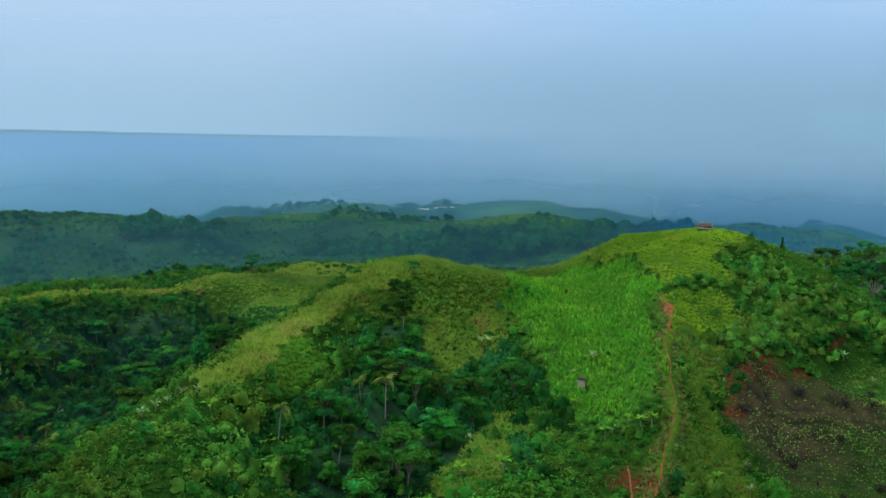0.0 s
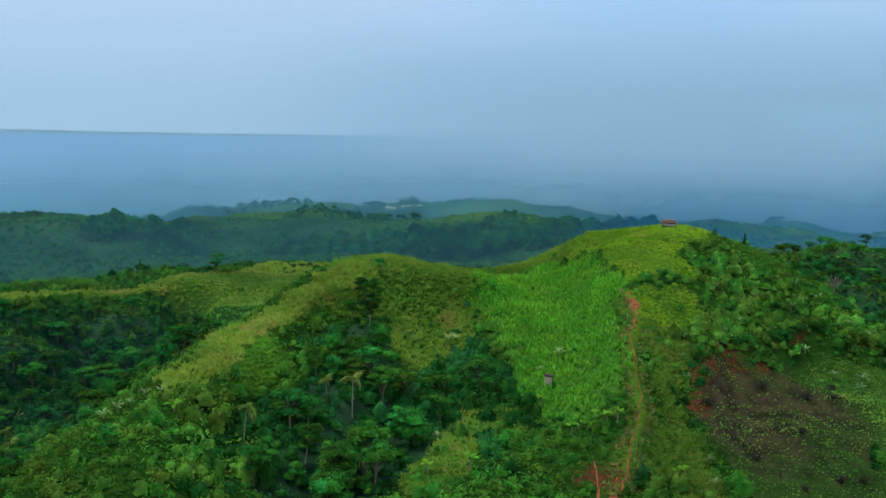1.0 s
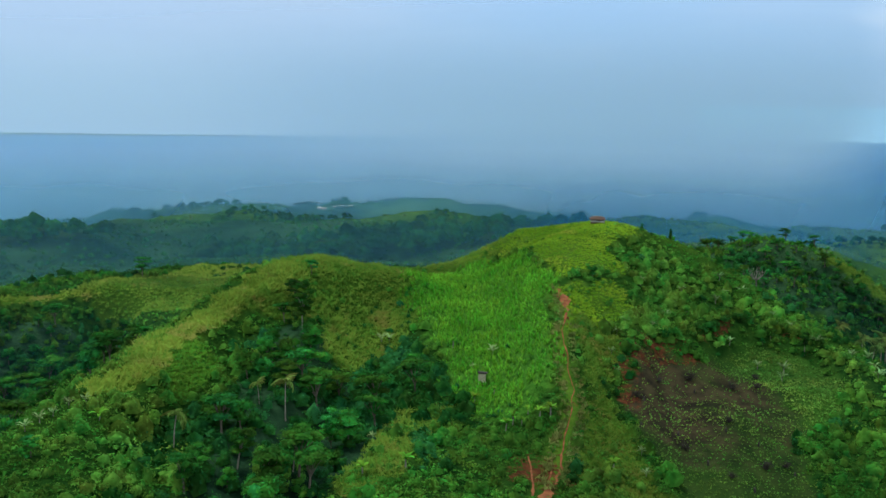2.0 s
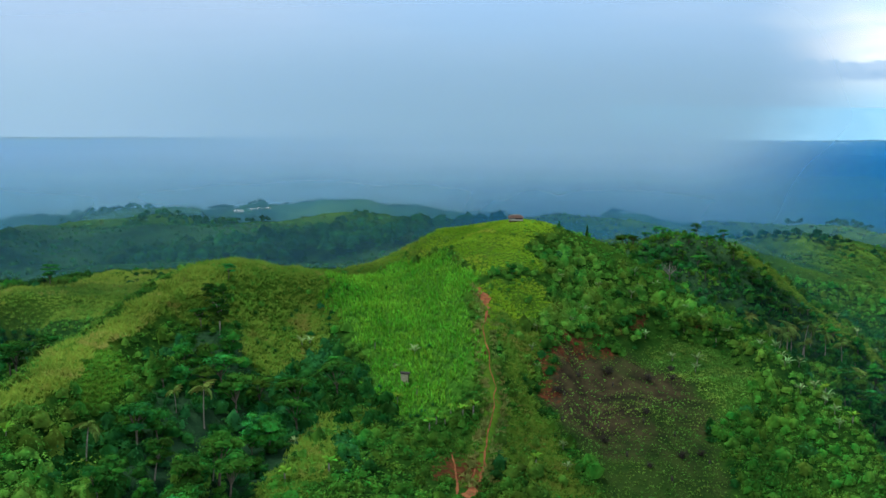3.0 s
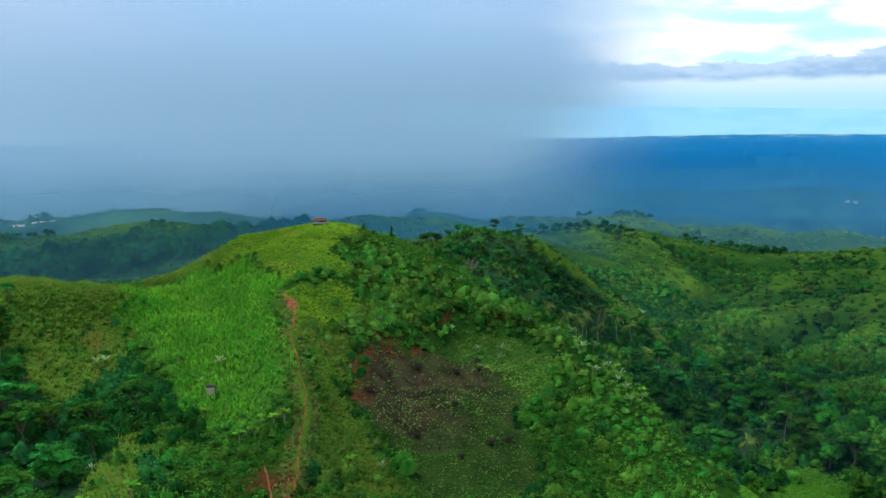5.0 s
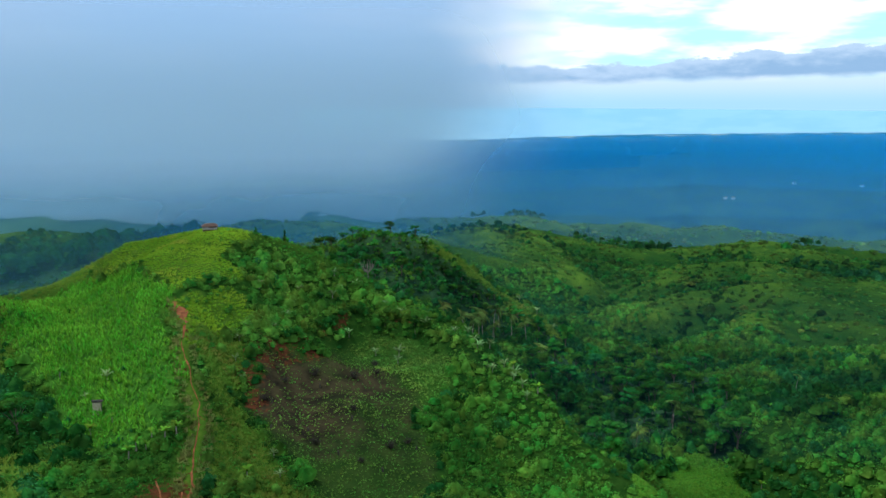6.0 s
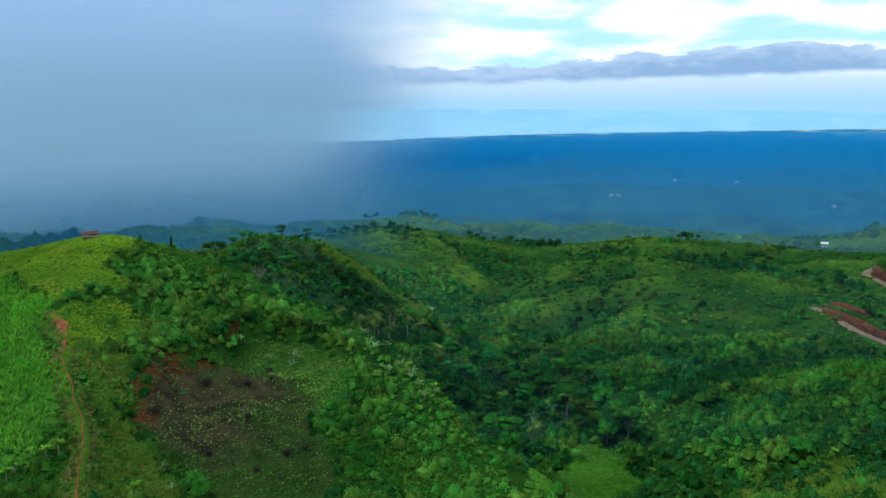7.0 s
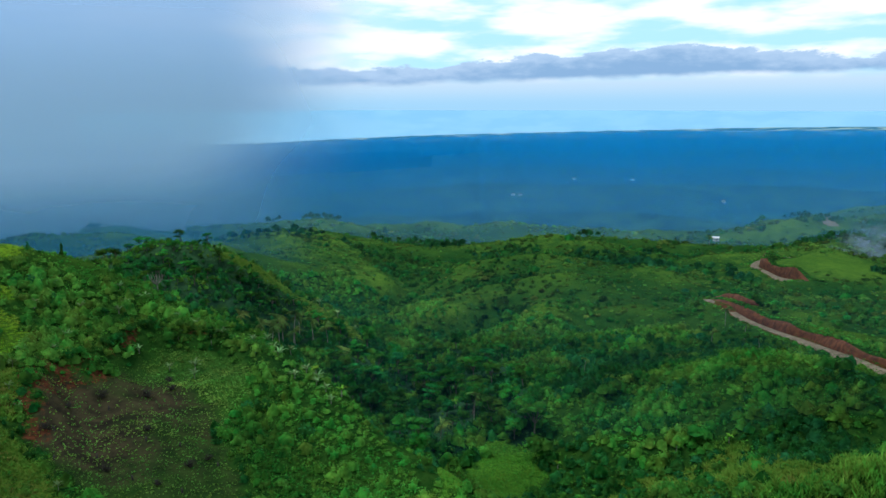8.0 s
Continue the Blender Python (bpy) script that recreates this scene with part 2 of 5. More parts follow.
OLIVE_GRASS = foliage("olive_grass_blades", (0.125, 0.245, 0.028), (0.225, 0.330, 0.045), (0.30, 0.290, 0.075), patch=9.0, dryness=0.52, thin=0.4, vary=0.14, broad=0.12, drift=0.15)
# pale and dark bush kinds, whose tones also carry the land's light and shade
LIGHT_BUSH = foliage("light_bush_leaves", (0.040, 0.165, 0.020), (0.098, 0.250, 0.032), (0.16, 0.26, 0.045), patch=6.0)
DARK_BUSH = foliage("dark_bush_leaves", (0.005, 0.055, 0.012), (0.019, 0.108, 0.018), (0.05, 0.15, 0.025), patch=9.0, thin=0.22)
MEADOW = foliage("meadow_blades", (0.050, 0.190, 0.018), (0.105, 0.270, 0.026), (0.16, 0.27, 0.040), patch=9.0, thin=0.35, vary=0.14, drift=0.3)
STRAW = foliage("straw_blades", (0.090, 0.160, 0.030), (0.180, 0.210, 0.055), (0.26, 0.23, 0.085), patch=5.0, thin=0.35)

# ---- the lie of the land: ridge and valley lines (x, y, z) in plan ----
LINES = [
    [(27, 107, 60), (33, 128, 58), (44, 157, 65), (49, 179, 72), (51, 196, 75), (58, 220, 77), (68, 237, 81), (76, 248, 83)],  # trail ridge, up to the hilltop
    [(76, 249, 83), (89, 249, 81), (99, 251, 77), (101, 242, 74), (107, 230, 68), (113, 217, 62), (119, 203, 57), (121, 184, 56), (120, 158, 52), (107, 129, 51), (95, 110, 51)],  # hilltop shoulder and spur
    [(76, 248, 83), (60, 262, 78), (47, 258, 73), (37, 254, 70), (28, 249, 68), (16, 239, 69), (10, 231, 72), (2, 224, 75), (-3, 217, 79), (-8, 212, 80), (-13, 206, 80), (-19, 198, 78), (-23, 189, 77), (-27, 180, 76), (-32, 167, 74), (-35, 152, 73), (-42, 128, 72), (-44, 110, 72), (-44, 96, 72)],  # left rim, saddle, knoll, left spur
    [(-42, 214, 54), (-52, 185, 50), (-58, 160, 48), (-64, 135, 48), (-66, 110, 50), (-68, 90, 52)],  # its far side falls to the forest
    [(-22, 236, 60), (0, 256, 56), (20, 272, 53), (42, 286, 54), (66, 290, 58)],  # behind the saddle
    [(13, 210, 65), (10, 180, 60), (2, 150, 59), (-4, 128, 60), (-8, 107, 62)],  # wooded basin
    [(-10, 182, 73), (-16, 163, 67), (-21, 140, 65), (-25, 122, 64)],  # basin side
    [(31, 211, 67), (30, 193, 65), (29, 172, 60), (27, 143, 59), (23, 124, 59)],  # corn slope
    [(17, 167, 60), (12, 146, 60), (5, 124, 61), (2, 109, 61)],  # pale grass spur
    [(63, 190, 68), (61, 177, 64), (57, 161, 60), (51, 140, 58), (45, 120, 57)],  # gully by the burnt field
    [(75, 185, 59), (73, 164, 56), (65, 142, 55), (57, 124, 54)],  # burnt field
    [(95, 192, 56), (100, 180, 55), (96, 163, 53), (83, 141, 52), (73, 123, 51)],  # green plot
    [(92, 238, 75), (90, 218, 69), (91, 202, 63)],  # right shoulder slope
    [(117, 256, 66), (128, 256, 58), (143, 245, 46), (159, 238, 40), (170, 220, 33), (164, 197, 31), (146, 159, 32), (131, 133, 33)],  # hollow behind the spur
    [(133, 292, 63), (146, 295, 67), (157, 293, 68), (167, 287, 67), (171, 278, 62), (181, 270, 55), (195, 260, 45), (202, 242, 36), (200, 228, 30)],  # wooded hill
    [(142, 273, 61), (158, 263, 54), (170, 252, 46)],  # wooded hill side
    [(128, 123, 31), (150, 146, 28), (160, 176, 29), (180, 212, 28), (223, 248, 24), (263, 288, 22), (332, 335, 19), (424, 385, 15)],  # right valley floor
    [(148, 129, 29), (147, 118, 30), (156, 140, 29)],  # clearing
    [(190, 448, 46), (205, 456, 52), (222, 458, 51), (242, 462, 43), (271, 460, 34), (286, 445, 28)],  # misty cone
    [(292, 485, 33), (300, 478, 37), (310, 470, 39), (323, 460, 39), (334, 452, 35), (346, 440, 25)],  # flat wooded ridge
    [(216, 367, 50), (231, 344, 42), (245, 318, 31), (248, 287, 23)],  # valley behind wooded hill
    [(378, 653, 16), (367, 564, 17), (369, 515, 20), (369, 464, 19), (380, 428, 18)],  # long far ridge
    [(283, 405, 35), (293, 359, 33), (286, 310, 31), (264, 260, 32)],  # pale hillside
    [(341, 536, 23), (384, 505, 18), (428, 467, 12), (516, 463, 5), (564, 436, 3), (564, 386, 5), (647, 385, -1), (665, 333, 3), (791, 323, 4), (875, 304, 13), (909, 263, 14)],  # crest of the right hills
    [(289, 308, 26), (346, 323, 25), (339, 284, 25), (382, 279, 22)],  # middle right ridge
    [(450, 387, 15), (446, 326, 15), (479, 297, 15)],  # wooded hollow
    [(253, 280, 27), (267, 281, 30), (282, 281, 32), (298, 271, 31), (313, 253, 33), (314, 236, 34), (298, 215, 33), (275, 212, 29), (262, 212, 27), (246, 216, 26)],  # horseshoe ridge
    [(252, 262, 22), (262, 240, 20), (276, 230, 22), (282, 245, 23)],  # its hollow
    [(231, 204, 30), (246, 206, 31), (277, 214, 32), (319, 220, 31), (359, 213, 26), (368, 185, 24)],  # ridge under the road
    [(318, 141, 33), (288, 114, 37), (254, 85, 43), (228, 63, 48)],  # slope under the road
    [(382, 181, 27), (317, 128, 41), (278, 94, 45), (249, 69, 50)],  # bank above the road
    [(490, 222, 18), (450, 176, 22), (410, 140, 29), (360, 102, 38)],  # upper road bend
    [(521, 215, 18), (519, 194, 22), (489, 159, 24), (457, 125, 28)],  # green knoll
    [(633, 258, 7), (618, 212, 10), (590, 168, 12)],  # smoke hollow
    [(568, 323, 8), (611, 306, 9), (662, 293, 8), (764, 284, 8)],  # house shelf
    [(177, 128, 34), (218, 146, 37), (260, 153, 36), (259, 132, 36)],  # near right slope
    [(145, 105, 33), (171, 100, 38), (191, 96, 41), (207, 82, 46), (211, 63, 50)],  # near right slope low
    [(141, 71, 46), (153, 60, 50), (162, 48, 56)],  # cane slope
    [(-82, 163, 41), (-92, 201, 38), (-95, 237, 35), (-88, 267, 34), (-76, 294, 36)],  # left forest
    [(-127, 220, 49), (-125, 256, 47), (-113, 278, 46), (-88, 287, 47)],  # left forest far
    [(-156, 268, 51), (-146, 276, 52), (-132, 287, 51), (-119, 293, 52), (-105, 298, 51), (-92, 307, 53), (-72, 324, 52), (-54, 333, 48), (-31, 326, 49)],  # grassy left ridge
    [(-69, 289, 47), (-51, 290, 48)],  # bowl under it
    [(-87, 339, 47), (-72, 345, 49), (-56, 359, 51), (-23, 368, 48), (16, 368, 43), (39, 371, 40)],  # second left ridge
    [(-198, 351, 45), (-159, 347, 44), (-125, 349, 43), (-103, 400, 38), (-54, 443, 36), (-7, 446, 34), (33, 427, 34)],  # left far hollow
    [(-256, 446, 43), (-233, 447, 44), (-214, 445, 44), (-177, 440, 47), (-134, 455, 45), (-93, 495, 38), (-47, 491, 39), (-8, 473, 41), (36, 462, 39), (69, 478, 37)],  # left grassy hill
    [(-182, 565, 31), (-119, 632, 24), (-62, 650, 24), (-6, 673, 24), (50, 651, 24), (117, 663, 24)],  # terraced hollow
    [(-269, 638, 17), (-203, 704, 13), (-150, 799, 15), (-76, 850, 11), (9, 842, 5), (91, 888, 8), (154, 879, 6), (231, 841, 3)],  # far left ridge
    [(46, 319, 51), (79, 323, 52), (111, 320, 53), (138, 309, 53)],  # hidden back of the hill
    [(486, 840, -22), (547, 766, -17), (583, 675, -10), (603, 587, -5)],  # far right misty hills
    [(-420, 600, -6), (-340, 720, -25), (-260, 820, -30)],  # the land falls away on the left
    [(-250, 960, -40), (-60, 1000, -40), (120, 1010, -40), (300, 980, -45)],
    [(440, 900, -45), (640, 720, -48), (740, 600, -50), (800, 500, -50), (880, 420, -45), (960, 340, -20)],  # and behind the right-hand crest
    [(22, 60, 52), (20, 20, 46), (30, -40, 44), (60, -160, 40)],  # spur under the start
    [(90, 80, 46), (100, 30, 44), (120, -40, 42)],
    [(-50, 60, 64), (-50, 0, 56), (-40, -80, 48)],
    [(-112, 112, 46), (-150, 40, 52), (-150, -120, 52), (0, -260, 44), (180, -160, 46), (260, -20, 52)],
    [(-330, 250, 56), (-360, 60, 54), (-300, -260, 46), (0, -480, 40), (360, -330, 40), (520, -60, 30)],
    [(-480, 480, 4), (-620, 200, 10), (-560, -300, 28), (0, -820, 20), (600, -520, 20), (860, -20, 16)],
]


def line_samples():
    """Even samples of the ridge and valley lines, with the length that each stands for."""
    out = []
    for line in LINES:
        for a, b in zip(line[:-1], line[1:]):
            a, b = np.array(a, float), np.array(b, float)
            n = max(2, int(np.hypot(*(b - a)[:2]) / 6))
            for k in range(n):
                out.append([*(a + (b - a) * (k + 0.5) / n), np.hypot(*(b - a)[:2]) / n])
    return np.array(out)


def lattice(ix, iy, seed):
    h = (ix * 374761393 + iy * 668265263 + seed * 982451653) & 0x7FFFFFFF
    h = ((h ^ (h >> 13)) * 1274126177) & 0x7FFFFFFF
    return ((h ^ (h >> 16)) & 0xFFFF) / 65535.0


def value_noise(x, y, size, seed=0):
    """Smooth noise of 0 to 1 over cells of that many metres."""
    u, v = np.asarray(x) / size, np.asarray(y) / size
    iu, iv = np.floor(u).astype(np.int64), np.floor(v).astype(np.int64)
    fu, fv = u - iu, v - iv
    fu, fv = fu * fu * (3 - 2 * fu), fv * fv * (3 - 2 * fv)
    a, b = lattice(iu, iv, seed), lattice(iu + 1, iv, seed)
    c, d = lattice(iu, iv + 1, seed), lattice(iu + 1, iv + 1, seed)
    return (a + (b - a) * fu) * (1 - fv) + (c + (d - c) * fu) * fv


def axis(lo, hi, step, end):
    """Grid lines: even steps between lo and hi, growing ones out to -end and end."""
    mid = list(np.arange(lo, hi + 0.1, step))
    up, d = [mid[-1]], step
    while up[-1] < end:
        d = min(d * 1.075, 90)
        up.append(up[-1] + d)
    down, d = [mid[0]], step
    while down[-1] > -end:
        d = min(d * 1.075, 90)
        down.append(down[-1] - d)
    return np.array(down[:0:-1] + mid + up[1:])


XS, YS = axis(-130, 275, 1.9, 4900), axis(44, 335, 1.9, 4900)


def near_line(x, y, line):
    """Distance from places to a line in plan."""
    best = np.full(len(x), 1e9)
    for a, b in zip(line[:-1], line[1:]):
        a, b = np.array(a[:2], float), np.array(b[:2], float)
        t = np.clip(((x - a[0]) * (b - a)[0] + (y - a[1]) * (b - a)[1]) / ((b - a) @ (b - a)), 0, 1)
        best = np.minimum(best, np.hypot(x - a[0] - t * (b - a)[0], y - a[1] - t * (b - a)[1]))
    return best


ROAD = [(228, 56), (241, 71), (257, 86), (287, 114), (307, 137), (316, 151), (327, 164), (338, 173)]
SPUR_BANK = [(327, 146), (331, 153), (339, 164), (345, 174)]
ROAD2 = [(434, 170), (459, 199), (486, 220), (514, 228), (539, 219)]
ROAD3 = [(753, 271), (857, 319), (866, 332), (871, 356)]


SCARP = [(71, 187), (82, 191), (93, 198), (106, 203.5), (117, 199), (119, 183), (118, 173)]


def brink(az):
    """Height of the plain's far edge, 4.3 km off, by bearing."""
    dip = np.interp(az, [-27, -14, 0, 10, 34, 44, 55, 70], [2.55, 2.80, 2.90, 2.92, 2.63, 2.30, 2.15, 1.88])
    return EYE - 4300 * np.tan(np.radians(dip))


def land_height(x, y):
    s = line_samples()
    z = np.empty(len(x))
    for k in range(0, len(x), 4000):
        px, py = x[k:k + 4000, None], y[k:k + 4000, None]
        soft = 2.0 + 0.012 * np.hypot(px, py)
        w = s[:, 3] / ((px - s[:, 0]) ** 2 + (py - s[:, 1]) ** 2 + soft ** 2) ** 2.1
        z[k:k + 4000] = (w * s[:, 2]).sum(1) / w.sum(1)
    r = np.hypot(x, y)
    z += 2.1 * np.clip(1.5 - near_line(x, y, SCARP) / 4, 0, 1)
    rough = np.clip((r - 90) / 60, 0, 1) * np.clip((near_line(x, y, ROAD) - 3) / 8, 0.1, 1)
    near_road = np.minimum(near_line(x, y, ROAD), np.minimum(near_line(x, y, ROAD2), near_line(x, y, ROAD3)))
    calm = np.clip((near_road - 6) / 25, 0, 1)
    outer = calm * np.clip(np.maximum((x - 128) / 40, (r - 410) / 60), 0, 1)
    z += outer * (15 * (value_noise(x, y, 74, 7) - 0.5) + 4.5 * (value_noise(x, y, 30, 8) - 0.5)) * np.clip((1100 - r) / 300, 0, 1)
    z += rough * (2.6 * (value_noise(x, y, 19, 1) - 0.5) + 1.3 * (value_noise(x, y, 7, 2) - 0.5) + 0.5 * (value_noise(x, y, 2.7, 3) - 0.5))
    z += np.clip((r - 340) / 300, 0, 1) * (12 * (value_noise(x, y, 120, 4) - 0.5) + 7 * (value_noise(x, y, 45, 5) - 0.5))
    az = np.degrees(np.arctan2(x, y))
    plain = -70 + (70 + brink(az)) * np.clip((r - 1350) / 2950, 0, 1) + (24 * (value_noise(x, y, 300, 6) - 0.5) + 14 * (value_noise(x, y, 110, 9) - 0.5) + 34 * np.clip((1700 - r) / 500, 0, 1) * (value_noise(x, y, 190, 11) - 0.5)) * np.clip((4000 - r) / 2000, 0.1, 1) - 25 * np.clip((r - 4300) / 150, 0, 1)
    f = np.clip((r - 930) / 400, 0, 1)
    return z + (plain - z) * f * f * (3 - 2 * f)


GX, GY = np.meshgrid(XS, YS)
GZ = land_height(GX.ravel(), GY.ravel()).reshape(GX.shape)


def ground_z(x, y):
    """The land's height at places in plan."""
    x, y = np.asarray(x, float), np.asarray(y, float)
    i = np.clip(np.searchsorted(XS, x) - 1, 0, len(XS) - 2)
    j = np.clip(np.searchsorted(YS, y) - 1, 0, len(YS) - 2)
    u, v = (x - XS[i]) / (XS[i + 1] - XS[i]), (y - YS[j]) / (YS[j + 1] - YS[j])
    return (GZ[j, i] * (1 - u) + GZ[j, i + 1] * u) * (1 - v) + (GZ[j + 1, i] * (1 - u) + GZ[j + 1, i + 1] * u) * v


# ---- zones in plan ----
ZONES = {
    "corn": [(18, 222), (33, 242), (42, 247), (49, 223), (53, 205), (46, 186), (42, 167), (39, 153), (37, 145), (29, 149), (22, 159), (22, 180), (19, 198), (15, 212)],
    "yellow": [(52, 196), (73, 209), (68, 197), (53, 179), (48, 170), (49, 181)],
    "burnt": [(64, 178), (74, 187), (80, 184), (94, 194), (96, 178), (99, 158), (89, 150), (85, 141), (77, 126), (70, 118), (53, 118), (57, 132), (55, 138), (54, 145), (57, 160)],
    "plot": [(94, 194), (103, 197), (110, 194), (114, 184), (112, 172), (107, 164), (99, 158), (96, 178)],
    "clearing": [(111, 111), (158, 141), (161, 129), (156, 121), (147, 117), (104, 102)],
    "cane": [(140, 64), (149, 58), (151, 52), (157, 43), (147, 39)],
    "slope_grass": [(149, 99), (164, 96), (184, 85), (159, 58), (163, 45), (154, 42), (149, 58), (141, 67)],
    "spur": [(18, 173), (19, 153), (11, 137), (4, 119), (-2, 119), (4, 138)],
    "left_woods": [(-155, 260), (-95, 286), (-70, 290), (-42, 190), (-43, 165), (-49, 148), (-54, 128), (-58, 108), (-80, 105), (-115, 170)],
    "basin_woods": [(-16, 168), (-9, 184), (-4, 176), (-5, 162), (10, 185), (18, 179), (10, 150), (2, 131), (-3, 119), (-22, 102), (-23, 125), (-25, 138), (-18, 152)],
    "hill_woods": [(126, 296), (146, 302), (166, 296), (182, 278), (200, 264), (206, 240), (186, 236), (165, 246), (145, 256), (126, 270)],
    "valley_woods": [(128, 150), (138, 180), (165, 218), (198, 235), (231, 234), (213, 183), (172, 132), (164, 126), (149, 148), (135, 130)],
    "shoulder_woods": [(74, 232), (96, 249), (99, 224), (108, 206), (114, 177), (112, 183), (101, 198), (79, 191), (63, 180), (51, 173), (65, 198), (56, 198), (53, 202), (71, 213)],
    "top": [(34, 251), (48, 264), (61, 270), (80, 266), (94, 256), (86, 243), (72, 228), (74, 216), (52, 202), (54, 213), (49, 238)],
    "knoll": [(-19, 197), (-14, 216), (1, 230), (19, 244), (19, 207), (12, 192), (-1, 170), (-6, 174), (-10, 186), (-20, 179), (-28, 168), (-33, 153), (-40, 150), (-36, 168), (-27, 186)],
    "trail_side": [(36, 116), (50, 117), (53, 132), (52, 148), (53, 160), (57, 171), (62, 184), (53, 183), (49, 173), (47, 160), (45, 148), (39, 134)],
    "spur_woods": [(-30, 150), (-24, 132), (-22, 112), (-30, 96), (-48, 92), (-50, 118), (-46, 140), (-38, 152)],
    "rim": [(10, 238), (18, 225), (34, 242), (44, 246), (52, 262), (46, 274), (28, 266), (12, 252)],
    "crest_grass": [(168, 284), (180, 278), (195, 266), (206, 248), (204, 240), (192, 252), (178, 265), (166, 276)],
    "left_grass": [(-158, 268), (-146, 277), (-132, 288), (-119, 294), (-105, 299), (-92, 307), (-89, 302), (-103, 293), (-116, 288), (-129, 282), (-143, 271), (-153, 262)],
    "bowl_grass": [(-94, 302), (-81, 322), (-70, 333), (-54, 338), (-28, 332), (-34, 300), (-48, 290), (-62, 292), (-78, 298), (-86, 299)],
    "bowl_rim": [(-94, 302), (-81, 322), (-70, 333), (-54, 338), (-28, 332), (-30, 327), (-53, 332), (-67, 327), (-77, 316), (-88, 299)],
    "second_grass": [(-72, 338), (-57, 352), (-42, 362), (-10, 368), (16, 368), (10, 340), (-30, 336), (-40, 328), (-52, 330)],
    "crest_straw": [(-12, 209), (-20, 199), (-25, 188), (-29, 180), (-35, 166), (-38, 152), (-43, 142), (-39, 136), (-34, 143), (-30, 156), (-24, 174), (-17, 187), (-10, 199)],
    "sunny_spot": [(-31, 144), (-32, 154), (-28, 162), (-23, 162), (-25, 150), (-28, 144)],
}
TRAIL = [(33, 126), (36, 133), (43, 149), (44, 158), (45, 166), (47, 174), (50, 181), (51, 196), (57, 214), (64, 228)]


BRANCH = [(28.5, 121), (29.2, 126), (29.8, 129.5), (30.3, 132), (31, 135)]


# smooth grassy tops on the farther hills: place and reach
PASTURES = [(505, 172, 34), (470, 150, 22), (565, 437, 20), (420, 470, 20), (650, 392, 20), (690, 330, 22), (840, 320, 34), (60, 690, 26), (-60, 660, 22)]
SPUR_CREST = [(101, 242), (107, 230), (113, 217), (118, 203), (121, 184), (120, 158), (107, 129)]
KNOLL_CREST = [(-32, 165), (-35, 152), (-42, 128), (-44, 110), (-44, 96)]


def inside(x, y, corners):
    c = np.array(corners, float)
    hit = np.zeros(len(x), bool)
    for (x0, y0), (x1, y1) in zip(c, np.roll(c, -1, 0)):
        cross = ((y0 > y) != (y1 > y)) & (x < (x1 - x0) * (y - y0) / (y1 - y0 + 1e-9) + x0)
        hit ^= cross
    return hit


def zone_mask(name, x, y, wobble=3.0):
    """Inside a zone, with an uneven border."""
    dx = wobble * (1.5 * value_noise(x, y, 9, 21) + 1.2 * value_noise(x, y, 2.2, 23) - 1.35)
    dy = wobble * (1.5 * value_noise(x, y, 9, 22) + 1.2 * value_noise(x, y, 2.2, 24) - 1.35)
    return inside(x + dx, y + dy, ZONES[name])


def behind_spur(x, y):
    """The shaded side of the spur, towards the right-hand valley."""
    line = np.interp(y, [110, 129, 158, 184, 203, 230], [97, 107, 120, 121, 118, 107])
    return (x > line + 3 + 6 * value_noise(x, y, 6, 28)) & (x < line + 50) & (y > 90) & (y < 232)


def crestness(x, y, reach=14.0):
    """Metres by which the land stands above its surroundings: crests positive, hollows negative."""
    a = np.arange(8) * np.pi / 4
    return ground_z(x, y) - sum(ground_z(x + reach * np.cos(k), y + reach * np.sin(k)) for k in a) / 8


# ---- mesh helpers ----
def mesh_np(name, verts, quads, mat, smooth=False):
    """A mesh of quads from arrays."""
    me = bpy.data.meshes.new(name)
    v, q = np.asarray(verts, np.float32).reshape(-1, 3), np.asarray(quads, np.int32)
    me.vertices.add(len(v))
    me.vertices.foreach_set("co", v.ravel())
    k = q.shape[1]
    me.loops.add(q.size)
    me.loops.foreach_set("vertex_index", q.ravel())
    me.polygons.add(len(q))
    me.polygons.foreach_set("loop_start", np.arange(0, q.size, k, dtype=np.int32))
    me.polygons.foreach_set("loop_total", np.full(len(q), k, np.int32))
    if smooth:
        me.polygons.foreach_set("use_smooth", np.ones(len(q), bool))
    me.materials.append(mat)
    me.update(calc_edges=True)
    me.validate()
    return me


def unit(v):
    return v / np.maximum(np.linalg.norm(v, axis=-1, keepdims=True), 1e-6)


def leaf_quads(pos, normal, length, width, rng, along=None):
    """A pointed leaf (four corners) at each place, facing normal."""
    n = len(pos)
    r = rng.normal(size=(n, 3)) if along is None else along
    t = unit(r - (r * normal).sum(1, keepdims=True) * normal)
    b = np.cross(normal, t)
    length, width = np.broadcast_to(length, n)[:, None], np.broadcast_to(width, n)[:, None]
    v = np.stack([pos - t * length, pos + b * width - t * length * 0.1, pos + t * length, pos - b * width - t * length * 0.1], 1)
    return v.reshape(-1, 3), np.arange(n * 4).reshape(n, 4)


def leaf_tris(pos, normal, length, width, rng):
    """A pointed leaf of three corners at each place, facing normal."""
    n = len(pos)
    r = rng.normal(size=(n, 3))
    t = unit(r - (r * normal).sum(1, keepdims=True) * normal)
    b = np.cross(normal, t)
    length, width = np.broadcast_to(length, n)[:, None], np.broadcast_to(width, n)[:, None]
    v = np.stack([pos - b * width - t * length * 0.7, pos + b * width - t * length * 0.7, pos + t * length], 1)
    return v.reshape(-1, 3), np.arange(n * 3).reshape(n, 3)


